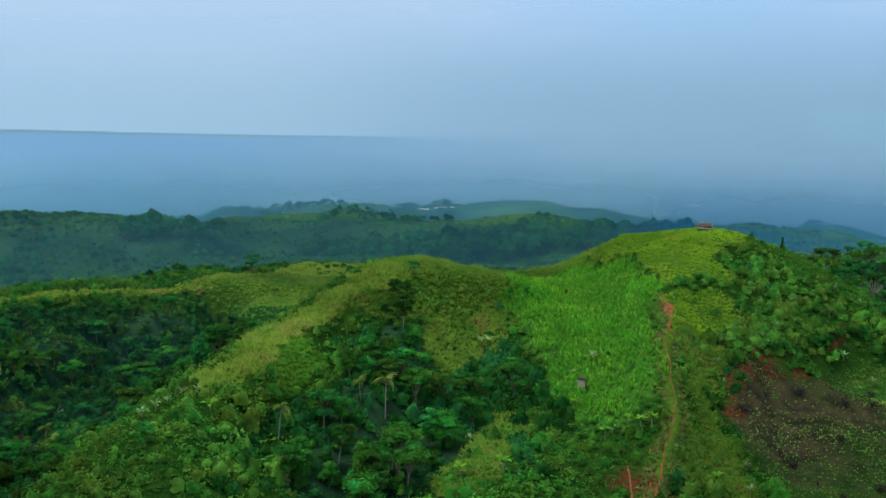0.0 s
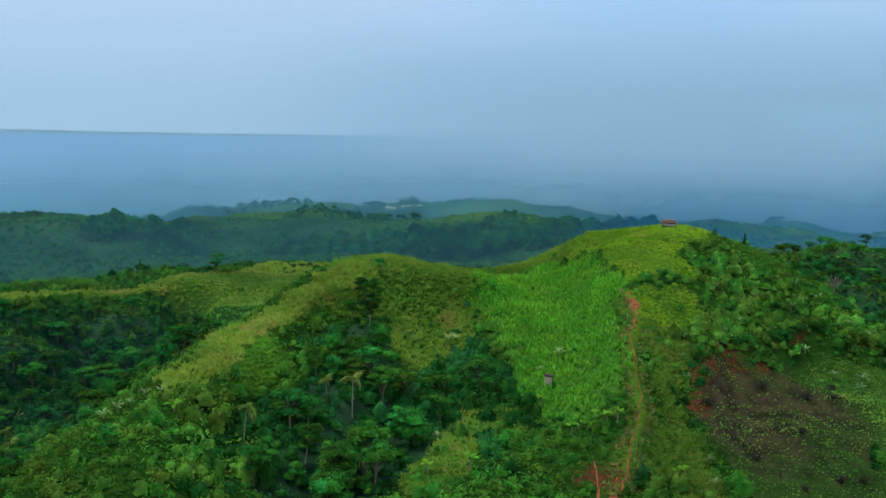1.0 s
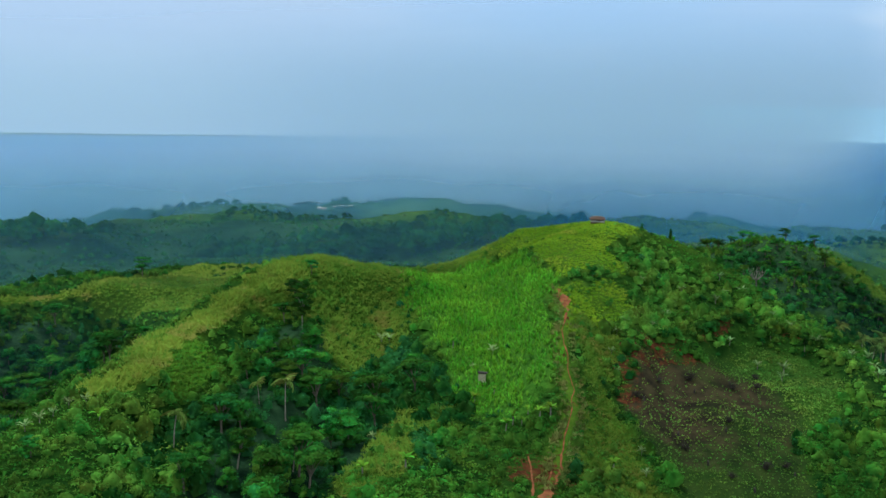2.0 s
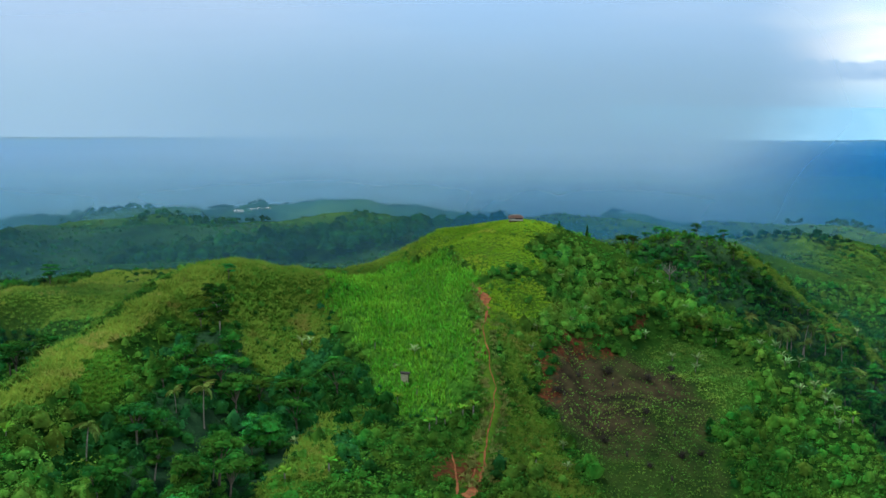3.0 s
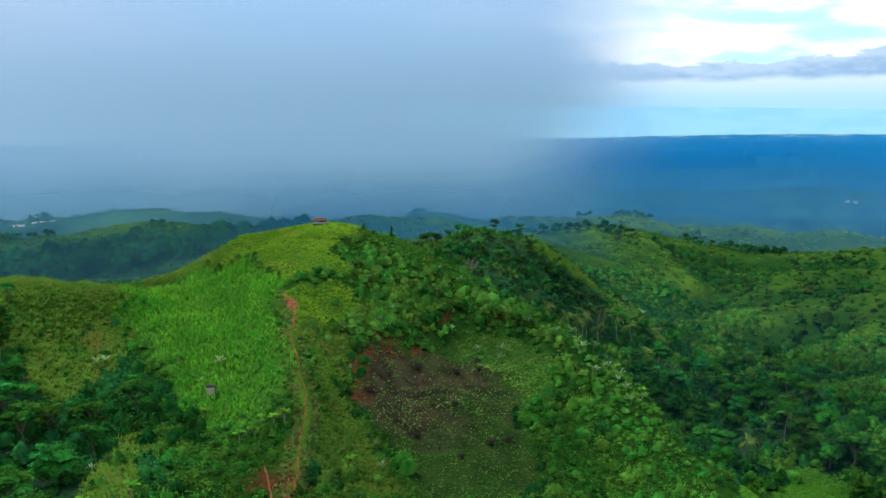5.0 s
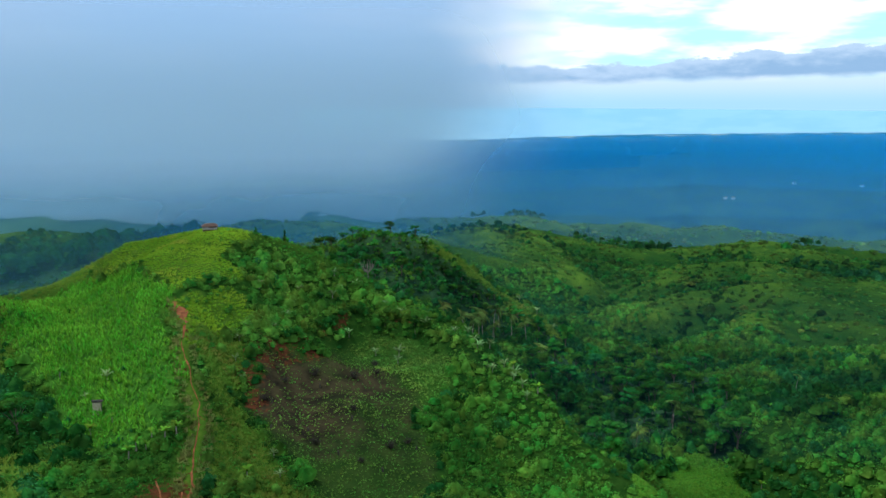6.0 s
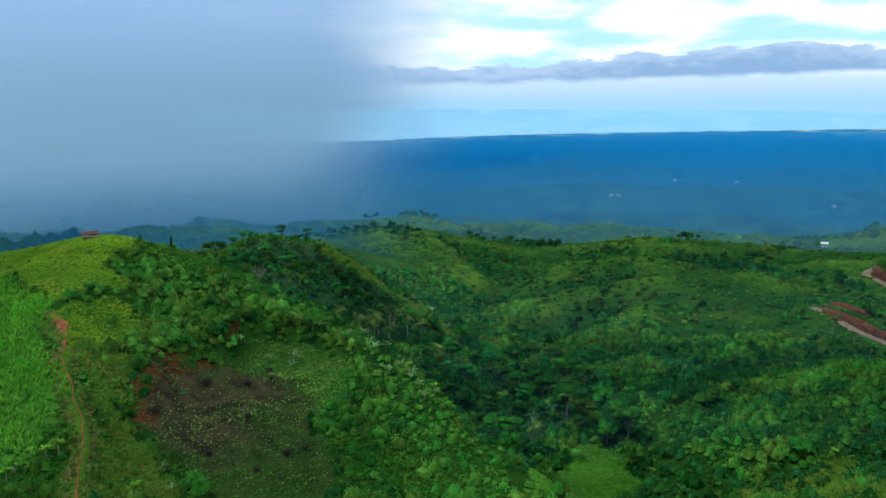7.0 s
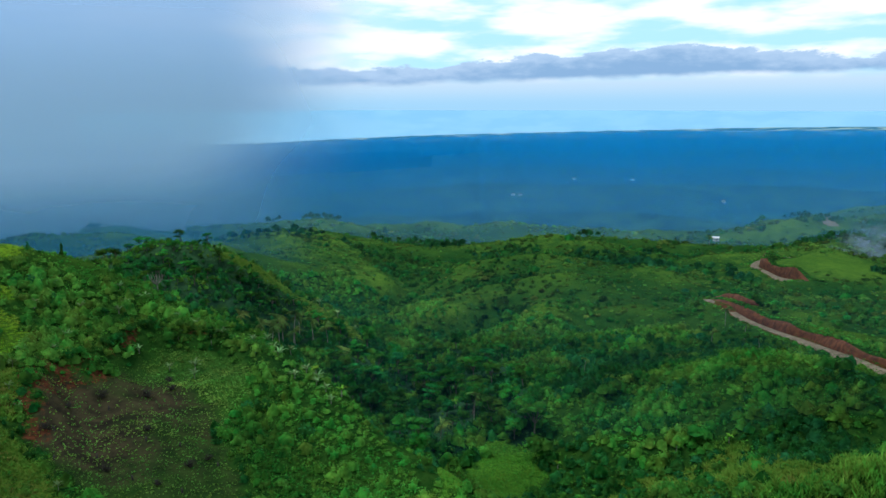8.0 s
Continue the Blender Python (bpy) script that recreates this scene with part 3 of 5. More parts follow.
def domes(centre, radius, rng):
    """A low, uneven dome under each clump, so that a bush is a body and not loose leaves."""
    k, n = len(centre), 5
    rings = []
    turn = rng.uniform(0, 6.28, k)
    for j, (w, h) in enumerate(((1.0, -0.25), (0.84, 0.45), (0.16, 0.92))):
        a = turn[:, None] + np.linspace(0, 2 * np.pi, n, endpoint=False) + 0.6 * j
        g = rng.uniform(0.7, 1.2, (k, n))
        rings.append(np.stack([np.cos(a) * w * g, np.sin(a) * w * g, h * g], -1))
    v = np.concatenate(rings, 1) * radius[:, None, :] + centre[:, None, :]
    i = np.arange(n)
    f = np.concatenate([np.stack([j * n + i, j * n + (i + 1) % n, (j + 1) * n + (i + 1) % n, (j + 1) * n + i], 1) for j in range(2)])
    f = np.concatenate([f[:, [0, 1, 2]], f[:, [0, 2, 3]]])
    return v.reshape(-1, 3), (f[None] + (np.arange(k) * 3 * n)[:, None, None]).reshape(-1, 3)


def clumps(centre, radius, count, size, rng, lift=0.3, core=0.0, slim=0.5):
    """Leaves spread over bumpy domes: one dome for each centre."""
    k = len(centre)
    c, r = np.repeat(centre, count, 0), np.repeat(radius, count, 0)
    s = np.repeat(np.broadcast_to(size, k), count)
    d = unit(rng.normal(size=(k * count, 3)))
    d[:, 2] = np.where(d[:, 2] < -0.15, -d[:, 2], d[:, 2])
    pos = c + d * r * (rng.uniform(0.6, 1.2, (k * count, 1)) if core else rng.uniform(0.62, 1.1, (k * count, 1)))
    nor = unit(d + rng.normal(size=d.shape) * 0.24 + np.array([0, 0, lift]))
    s = s * rng.uniform(0.6, 1.4, len(s))
    leaves = leaf_tris(pos, nor, s, s * slim, rng)
    return merge([domes(centre, radius * core, rng), leaves]) if core else leaves


def merge(parts):
    vs, qs, at = [], [], 0
    for v, q in parts:
        vs.append(v)
        qs.append(q + at)
        at += len(v)
    return np.concatenate(vs), np.concatenate(qs)


def tube(points, radii, sides=6):
    """A tapered limb along points."""
    p = np.array(points, float)
    out = []
    for k, (c, r) in enumerate(zip(p, radii)):
        d = unit((p[min(k + 1, len(p) - 1)] - p[max(k - 1, 0)])[None])[0]
        a = unit(np.cross(d, [0.3, 0.9, 0.2])[None])[0]
        b = np.cross(d, a)
        w = np.linspace(0, 2 * np.pi, sides, endpoint=False)
        out.append(c + r * (np.cos(w)[:, None] * a + np.sin(w)[:, None] * b))
    v = np.concatenate(out)
    q = [[k * sides + i, k * sides + (i + 1) % sides, (k + 1) * sides + (i + 1) % sides, (k + 1) * sides + i] for k in range(len(p) - 1) for i in range(sides)]
    return v, np.array(q)


def spread(x0, x1, y0, y1, step, rng):
    """Jittered places over a rectangle of the plan, within the land that lies ahead."""
    gx, gy = np.meshgrid(np.arange(x0, x1, step), np.arange(y0, y1, step))
    x = gx.ravel() + rng.uniform(-0.55, 0.55, gx.size) * step
    y = gy.ravel() + rng.uniform(-0.55, 0.55, gx.size) * step
    a = np.degrees(np.arctan2(x, y))
    keep = (a > -33) & (a < 79) & (np.hypot(x, y) > 84)
    return x[keep], y[keep]


# ---- ground ----
def build_ground():
    x, y = GX.ravel(), GY.ravel()
    v = np.stack([x, y, GZ.ravel()], 1)
    ny, nx = GX.shape
    i = np.arange(nx * ny).reshape(ny, nx)
    q = np.stack([i[:-1, :-1], i[:-1, 1:], i[1:, 1:], i[1:, :-1]], -1).reshape(-1, 4)
    me = mesh_np("ground", v, q, GROUND, smooth=True)
    fields = {k: np.zeros(len(x)) for k in ("lush", "dry", "burnt", "earth", "woods", "far", "coast", "open")}
    for z in ("corn", "clearing"):
        fields["lush"][zone_mask(z, x, y)] = 1.0
    for z in ("top", "yellow", "bowl_rim", "crest_straw", "left_grass", "second_grass", "sunny_spot", "trail_side"):
        fields["dry"][zone_mask(z, x, y)] = 0.6
    for z in ("knoll", "spur", "rim", "slope_grass", "bowl_grass"):
        fields["dry"][zone_mask(z, x, y)] = 0.4
    hill = crestness(x, y, 18.0)
    fields["dry"] = np.maximum(fields["dry"], np.clip((x + 40) / 200, 0.05, 1) * 0.5 * np.clip((hill - 0.4) / 3, 0, 1) * np.clip((np.hypot(x, y) - 230) / 80, 0, 1))
    for gx, gy, gr in PASTURES:
        fields["dry"] = np.maximum(fields["dry"], (0.5 if gy < 200 else 0.4) * np.clip(1.4 - np.hypot(x - gx, y - gy) / gr, 0, 1))
    half = zone_mask("burnt", x, y, 2.0) | zone_mask("plot", x, y, 1.5)
    scorched = 1.35 - near_line(x, y, [(61, 164), (68, 174), (80, 173)]) / 20 + 0.9 * (value_noise(x, y, 9, 25) + 0.5 * value_noise(x, y, 3, 34) - 0.75)
    fields["burnt"][half] = np.clip(scorched - 0.5 * np.clip((x - 92) / 12, 0, 1), 0.45 - 0.33 * np.clip((x - 84) / 14, 0, 1) - 0.16 * np.clip((152 - y) / 20, 0, 1), 1.0)[half]
    fields["lush"][half] = (0.75 * np.clip(0.7 - fields["burnt"], 0, 1) * np.clip((x - 78) / 22, 0, 1))[half]
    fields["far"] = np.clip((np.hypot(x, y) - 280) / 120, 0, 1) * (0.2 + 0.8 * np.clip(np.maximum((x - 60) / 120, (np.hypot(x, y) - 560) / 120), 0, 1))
    d = near_line(x, y, TRAIL[:8])
    fields["earth"] = np.clip(0.50 - d / 3.5, 0, 1)
    for ex, ey, er in ((31.5, 129, 6.5), (51, 190, 3.0), (58, 170, 5.0), (64, 178, 5.5), (72, 185, 4.8), (80, 185, 3.5), (57, 160, 3.0), (-43, 141, 2.0), (58, 163, 2.5)):
        fields["earth"] = np.maximum(fields["earth"], np.clip(0.66 - np.hypot(x - ex, y - ey) / er * 0.3, 0, 1))
    fields["earth"] = np.maximum(fields["earth"], 0.54 * np.clip(1.3 - near_line(x, y, [(64, 180)] + SCARP[:5]) / 2.2, 0, 1) * np.clip(value_noise(x, y, 5, 26) * 1.8 - 0.1, 0, 1))
    fields["earth"] = np.maximum(fields["earth"], 0.6 * np.clip(1.4 - np.minimum(near_line(x, y, ROAD), near_line(x, y, ROAD2)) / 4.0, 0, 1))
    fields["earth"] = np.maximum(fields["earth"], 0.36 * np.clip(1.3 - near_line(x, y, TRAIL[7:] + [(74, 246)]) / 1.6, 0, 1))
    fields["woods"] = np.clip((np.hypot(x, y) - 800) / 500, 0, 1) 
    az = np.degrees(np.arctan2(x, y))
    fields["open"] = fields["far"] * np.clip((14 - az) / 16, 0, 1)
    shore = 3640 - 300 * np.clip((az - 40) / 24, 0, 1) + 260 * (value_noise(x, y, 300, 27) - 0.5)
    fields["coast"] = np.clip((np.hypot(x, y) - shore) / 350, 0, 1) * np.clip((az - 22) / 8, 0, 1) * 0.8
    fields["dry"] = np.maximum(fields["dry"], 0.7 * np.clip(1.3 - near_line(x + 1.0, y, TRAIL[:8]) / 2.0, 0, 1))
    fields["woods"] = np.maximum(fields["woods"], 0.7 * np.clip((np.hypot(x, y) - 380) / 40, 0, 1) * np.clip((600 - np.hypot(x, y)) / 60, 0, 1) * np.clip((140 - x) / 60, 0, 1))
    # ground below the trees darkened: the shade under the crowns put into its colour
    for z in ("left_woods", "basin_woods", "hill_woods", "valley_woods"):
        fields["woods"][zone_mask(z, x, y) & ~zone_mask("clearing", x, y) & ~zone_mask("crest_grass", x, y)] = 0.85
    for k, f in fields.items():
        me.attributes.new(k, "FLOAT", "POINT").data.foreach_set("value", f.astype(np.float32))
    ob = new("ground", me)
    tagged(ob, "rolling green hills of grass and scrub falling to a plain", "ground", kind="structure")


build_ground()


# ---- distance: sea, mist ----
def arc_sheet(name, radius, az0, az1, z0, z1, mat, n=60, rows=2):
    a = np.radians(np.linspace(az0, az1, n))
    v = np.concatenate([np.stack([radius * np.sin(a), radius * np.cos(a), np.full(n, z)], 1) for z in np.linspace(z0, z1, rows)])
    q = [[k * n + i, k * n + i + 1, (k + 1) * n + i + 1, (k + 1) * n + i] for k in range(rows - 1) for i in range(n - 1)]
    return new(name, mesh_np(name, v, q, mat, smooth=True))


def build_sea():
    m, n = material("sea_water")
    p = n.put("ShaderNodeNewGeometry", out="Position")
    col = n.mix(n.span(n.noise(p, 0.004, 3.0), 0.4, 0.6), rgb(0.22, 0.47, 0.66), rgb(0.25, 0.50, 0.68))
    n.put("ShaderNodeOutputMaterial", {0: n.put("ShaderNodeBsdfPrincipled", {"Base Color": col, "Roughness": 0.8, "Specular IOR Level": 0.1})})
    a = np.radians(np.linspace(23, 100, 160))
    low = brink(np.degrees(a)) - 3
    high = EYE - 4780 * np.tan(np.radians(np.interp(np.degrees(a), [39, 70], [0.62, 1.0])))
    rows = [(4300, low), (4450, low + (high - low) * 0.31), (4620, low + (high - low) * 0.66), (4780, high)]
    wig = 60 * (value_noise(np.degrees(a) * 10, a * 0, 40, 31) - 0.5) + 25 * (value_noise(np.degrees(a) * 10, a * 0, 9, 32) - 0.5)
    v = np.concatenate([np.stack([(r + wig * (k == 0)) * np.sin(a), (r + wig * (k == 0)) * np.cos(a), z], 1) for k, (r, z) in enumerate(rows)])
    w = len(a)
    q = [[k * w + i, k * w + i + 1, (k + 1) * w + i + 1, (k + 1) * w + i] for k in range(3) for i in range(w - 1)]
    tagged(new("water", mesh_np("water", v, q, m, smooth=True)), "pale blue sea beyond the coast", "sea", kind="structure")


build_sea()
# haze put in as tinted sheets: grey-green mist near the shower, blue air over the plain, and the shower itself
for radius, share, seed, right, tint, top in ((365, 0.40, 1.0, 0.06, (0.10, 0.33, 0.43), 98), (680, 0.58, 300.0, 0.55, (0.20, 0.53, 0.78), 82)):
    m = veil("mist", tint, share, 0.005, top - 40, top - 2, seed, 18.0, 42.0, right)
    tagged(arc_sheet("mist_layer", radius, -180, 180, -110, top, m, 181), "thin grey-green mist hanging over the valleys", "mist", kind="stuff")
for radius, top in ((205, 66), (262, 72), (318, 66)):
    m = veil("valley_air", (0.10, 0.42, 0.72), 0.022, 0.01, top - 25, top, radius)
    tagged(arc_sheet("mist_layer", radius, -60, 85, -20, top, m, 146), "faint blue moisture in the air of the valleys", "mist", kind="stuff")
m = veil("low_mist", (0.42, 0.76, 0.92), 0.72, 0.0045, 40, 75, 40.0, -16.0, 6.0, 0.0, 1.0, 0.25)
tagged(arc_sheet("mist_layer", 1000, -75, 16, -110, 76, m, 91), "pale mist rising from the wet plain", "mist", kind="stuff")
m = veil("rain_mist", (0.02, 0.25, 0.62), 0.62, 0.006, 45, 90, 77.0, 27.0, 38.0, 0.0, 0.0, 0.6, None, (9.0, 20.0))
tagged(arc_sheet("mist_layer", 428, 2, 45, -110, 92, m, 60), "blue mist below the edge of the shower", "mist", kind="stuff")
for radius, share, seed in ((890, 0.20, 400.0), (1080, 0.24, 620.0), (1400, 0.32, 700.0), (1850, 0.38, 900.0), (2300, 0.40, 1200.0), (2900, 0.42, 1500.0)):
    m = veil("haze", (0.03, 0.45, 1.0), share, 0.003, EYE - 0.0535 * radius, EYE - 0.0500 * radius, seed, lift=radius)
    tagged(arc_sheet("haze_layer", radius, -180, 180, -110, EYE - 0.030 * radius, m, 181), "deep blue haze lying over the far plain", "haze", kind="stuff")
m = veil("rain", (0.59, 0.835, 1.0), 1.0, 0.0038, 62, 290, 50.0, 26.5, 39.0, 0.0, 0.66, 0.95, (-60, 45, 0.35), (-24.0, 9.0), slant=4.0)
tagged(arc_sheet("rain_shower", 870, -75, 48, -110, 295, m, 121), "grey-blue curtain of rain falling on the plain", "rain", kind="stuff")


# ---- scrub ----
def weedy(x, y):
    """Share of weeds in the corn: it thins out downhill and towards the basin."""
    return np.clip(np.maximum((170 - y) / 26, (27 - x) / 9 - np.clip((y - 195) / 20, 0, 1)) + 1.1 * (value_noise(x, y, 6, 57) - 0.5), 0, 0.9)


def build_scrub():
    rng = np.random.default_rng(5)
    x, y = spread(-150, 275, 30, 335, 2.42, rng)
    open_land = np.zeros(len(x), bool)
    for z in ("corn", "top", "yellow", "knoll", "burnt", "plot", "clearing", "cane", "left_grass", "spur", "rim", "crest_grass", "bowl_grass", "second_grass", "crest_straw", "sunny_spot"):
        open_land |= zone_mask(z, x, y)
    lone = (zone_mask("yellow", x, y) & (rng.random(len(x)) < 0.2 + 0.03 * np.clip(x - 50, 0, 20))) | (zone_mask("top", x, y) & (rng.random(len(x)) < 0.07))
    lone |= ((zone_mask("knoll", x, y) & ~zone_mask("crest_straw", x, y) & ~zone_mask("sunny_spot", x, y)) & (rng.random(len(x)) < 0.22 + 0.75 * np.clip(1 - abs(x + 8.5) / 7, 0, 1))) | (zone_mask("spur", x, y) & (rng.random(len(x)) < 0.62)) | (zone_mask("rim", x, y) & (rng.random(len(x)) < 0.2))
    lone |= (near_line(x, y, [(52, 199), (62, 203), (72, 207)]) < 2.2)
    lone |= zone_mask("corn", x, y) & (rng.random(len(x)) < 0.03 + 0.8 * weedy(x, y))
    keep = (~open_land | lone) & (near_line(x, y, TRAIL) > 1.8) & (near_line(x, y, ROAD) > 5) & (np.hypot(x - 31.5, y - 129) > 4.5) & (np.hypot(x - 30.6, y - 122.5) > 3.4)
    x, y = x[keep], y[keep]
    big = value_noise(x, y, 14, 42)
    r = (0.8 + 1.8 * big ** 1.5) * np.exp(rng.normal(-0.12, 0.38, len(x))).clip(0.35, 2.0) * np.where(value_noise(x, y, 9, 41) > 0.2, 1.0, 0.6)
    r = np.minimum(r, 2.3)
    grassy = zone_mask("yellow", x, y) | zone_mask("top", x, y) | zone_mask("knoll", x, y) | zone_mask("corn", x, y)
    r = np.where(grassy, 0.35 + 0.35 * r, r)
    r = r * np.where(near_line(x, y, [(92, 252), (101, 247), (107, 236), (118, 256), (130, 264)]) < 9, 0.5, 1.0)
    thin_out = (zone_mask("trail_side", x, y) | zone_mask("slope_grass", x, y)) & (rng.random(len(x)) < 0.72)
    x, y, big, r = x[~thin_out], y[~thin_out], big[~thin_out], r[~thin_out]
    # three kinds of bush: pale on the crests, dark in the woods and hollows, and the common one; their tones also put
    # the land's light and shade into leaf colour
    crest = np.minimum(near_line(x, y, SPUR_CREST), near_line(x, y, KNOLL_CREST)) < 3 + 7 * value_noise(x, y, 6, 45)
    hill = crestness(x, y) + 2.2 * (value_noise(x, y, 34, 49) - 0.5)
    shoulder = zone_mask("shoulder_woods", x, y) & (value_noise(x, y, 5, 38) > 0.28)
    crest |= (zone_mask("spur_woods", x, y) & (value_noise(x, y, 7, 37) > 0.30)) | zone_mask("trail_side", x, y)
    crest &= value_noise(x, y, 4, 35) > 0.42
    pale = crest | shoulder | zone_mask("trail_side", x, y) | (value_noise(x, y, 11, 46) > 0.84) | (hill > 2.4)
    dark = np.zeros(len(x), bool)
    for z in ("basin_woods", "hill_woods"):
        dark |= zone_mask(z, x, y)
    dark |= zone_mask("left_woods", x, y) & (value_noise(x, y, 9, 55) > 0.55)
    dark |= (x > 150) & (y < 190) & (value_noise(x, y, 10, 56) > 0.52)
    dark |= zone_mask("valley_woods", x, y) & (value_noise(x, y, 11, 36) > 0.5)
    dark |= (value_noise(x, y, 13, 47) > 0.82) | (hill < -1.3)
    # more dark bushes behind the spur: its shade put into leaf colour
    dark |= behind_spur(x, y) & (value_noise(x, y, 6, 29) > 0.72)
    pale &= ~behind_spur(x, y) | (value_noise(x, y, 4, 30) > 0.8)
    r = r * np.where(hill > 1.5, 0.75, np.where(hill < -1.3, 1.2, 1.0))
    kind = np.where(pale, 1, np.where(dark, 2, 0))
    for k, (name, label, mat) in enumerate((("scrub", "dense green scrub covering the slopes", SHRUB), ("pale_scrub", "light green bushes along the spur crests", LIGHT_BUSH), ("dark_scrub", "dark green undergrowth in woods, hollows and on the spur's shaded side", DARK_BUSH))):
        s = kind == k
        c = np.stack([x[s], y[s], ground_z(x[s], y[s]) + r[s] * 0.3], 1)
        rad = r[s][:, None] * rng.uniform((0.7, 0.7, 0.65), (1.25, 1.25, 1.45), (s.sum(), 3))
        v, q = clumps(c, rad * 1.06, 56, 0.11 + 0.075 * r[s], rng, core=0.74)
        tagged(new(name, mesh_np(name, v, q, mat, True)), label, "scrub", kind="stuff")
    # the hills farther off
    parts, hollow = [], []
    for step, lo, hi, size in ((5.3, 240, 620, 1.0), (11.5, 600, 1100, 1.7)):
        x, y = spread(-560, 1100, 20, 1150, step, rng)
        d = np.hypot(x, y)
        keep = (d < hi) & (d > lo * 0.95) & (value_noise(x, y, 45, 43) > 0.30 - 0.30 * rng.random(len(x)))
        by_road = np.minimum(near_line(x, y, ROAD), np.minimum(near_line(x, y, ROAD2), near_line(x, y, ROAD3)))
        keep &= ~((x > -150) & (x < 275) & (y > 30) & (y < 335)) & (by_road > 7)
        for gx, gy, gr in PASTURES:
            keep &= np.hypot(x - gx, y - gy) > gr * (0.55 + 0.8 * value_noise(x, y, 12, 48))
        by_road = by_road[keep]
        x, y = x[keep], y[keep]
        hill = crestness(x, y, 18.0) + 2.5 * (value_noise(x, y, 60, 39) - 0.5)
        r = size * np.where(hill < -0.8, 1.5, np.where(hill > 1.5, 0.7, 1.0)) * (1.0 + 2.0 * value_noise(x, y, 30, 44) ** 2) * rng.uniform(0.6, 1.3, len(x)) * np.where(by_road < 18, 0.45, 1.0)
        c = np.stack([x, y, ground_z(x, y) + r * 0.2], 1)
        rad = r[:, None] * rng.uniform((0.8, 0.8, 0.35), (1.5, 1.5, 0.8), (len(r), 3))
        # hollows get dark thickets, which also put the relief's shade into leaf colour
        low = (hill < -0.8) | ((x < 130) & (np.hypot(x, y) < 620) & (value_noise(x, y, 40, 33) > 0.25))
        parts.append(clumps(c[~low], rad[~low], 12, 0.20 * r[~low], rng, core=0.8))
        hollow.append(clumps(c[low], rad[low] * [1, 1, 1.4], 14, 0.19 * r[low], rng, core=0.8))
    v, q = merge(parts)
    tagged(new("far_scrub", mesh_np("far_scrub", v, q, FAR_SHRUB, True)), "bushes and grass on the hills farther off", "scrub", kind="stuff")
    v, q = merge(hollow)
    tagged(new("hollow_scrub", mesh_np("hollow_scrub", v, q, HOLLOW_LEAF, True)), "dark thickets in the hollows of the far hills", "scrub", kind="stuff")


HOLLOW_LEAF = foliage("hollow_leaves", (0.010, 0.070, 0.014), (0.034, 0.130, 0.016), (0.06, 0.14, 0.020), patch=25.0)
build_scrub()


def build_blades(zone, name, label, category, tall, seed, mat):
    rng = np.random.default_rng(seed)
    c = np.array(ZONES[zone])
    u, w = np.meshgrid(np.arange(c[:, 0].min() - 2, c[:, 0].max() + 2, 0.95), np.arange(c[:, 1].min() - 2, c[:, 1].max() + 2, 0.7))
    x, y = u.ravel() + rng.normal(0, 0.32, u.size), w.ravel() + rng.normal(0, 0.32, u.size)
    keep = zone_mask(zone, x, y, 4.0) & (rng.random(len(x)) > 0.08)
    if zone == "corn":
        keep &= rng.random(len(x)) > weedy(x, y)
    x, y = x[keep], y[keep]
    h = tall * rng.uniform(0.7, 1.3, len(x)) * (0.75 + 0.5 * value_noise(x, y, 12, 51))
    z = ground_z(x, y)
    pos, nor, along, ln = [], [], [], []
    for k in range(7):
        a = rng.uniform(0, 2 * np.pi, len(x))
        out = np.stack([np.cos(a), np.sin(a), np.full(len(x), 1.3 - 0.15 * k)], 1)
        up = h * (0.25 + 0.11 * k)
        pos.append(np.stack([x + np.cos(a) * 0.25, y + np.sin(a) * 0.25, z + up], 1))
        along.append(unit(out))
        nor.append(unit(np.stack([-np.cos(a), -np.sin(a), np.full(len(x), 0.9)], 1)))
        ln.append(0.42 * h * rng.uniform(0.7, 1.2, len(x)))
    ln = np.concatenate(ln)
    v, q = leaf_quads(np.concatenate(pos), np.concatenate(nor), ln, 0.075 + ln * 0.05, rng, np.concatenate(along))
    tagged(new(name, mesh_np(name, v, q, mat)), label, category, kind="stuff")


build_blades("corn", "corn_field", "bright green field of young corn on the slope", "corn field", 1.3, 6, CORN)
build_blades("cane", "cane_field", "tall green cane leaves on the near slope", "cane field", 2.2, 8, CANE)


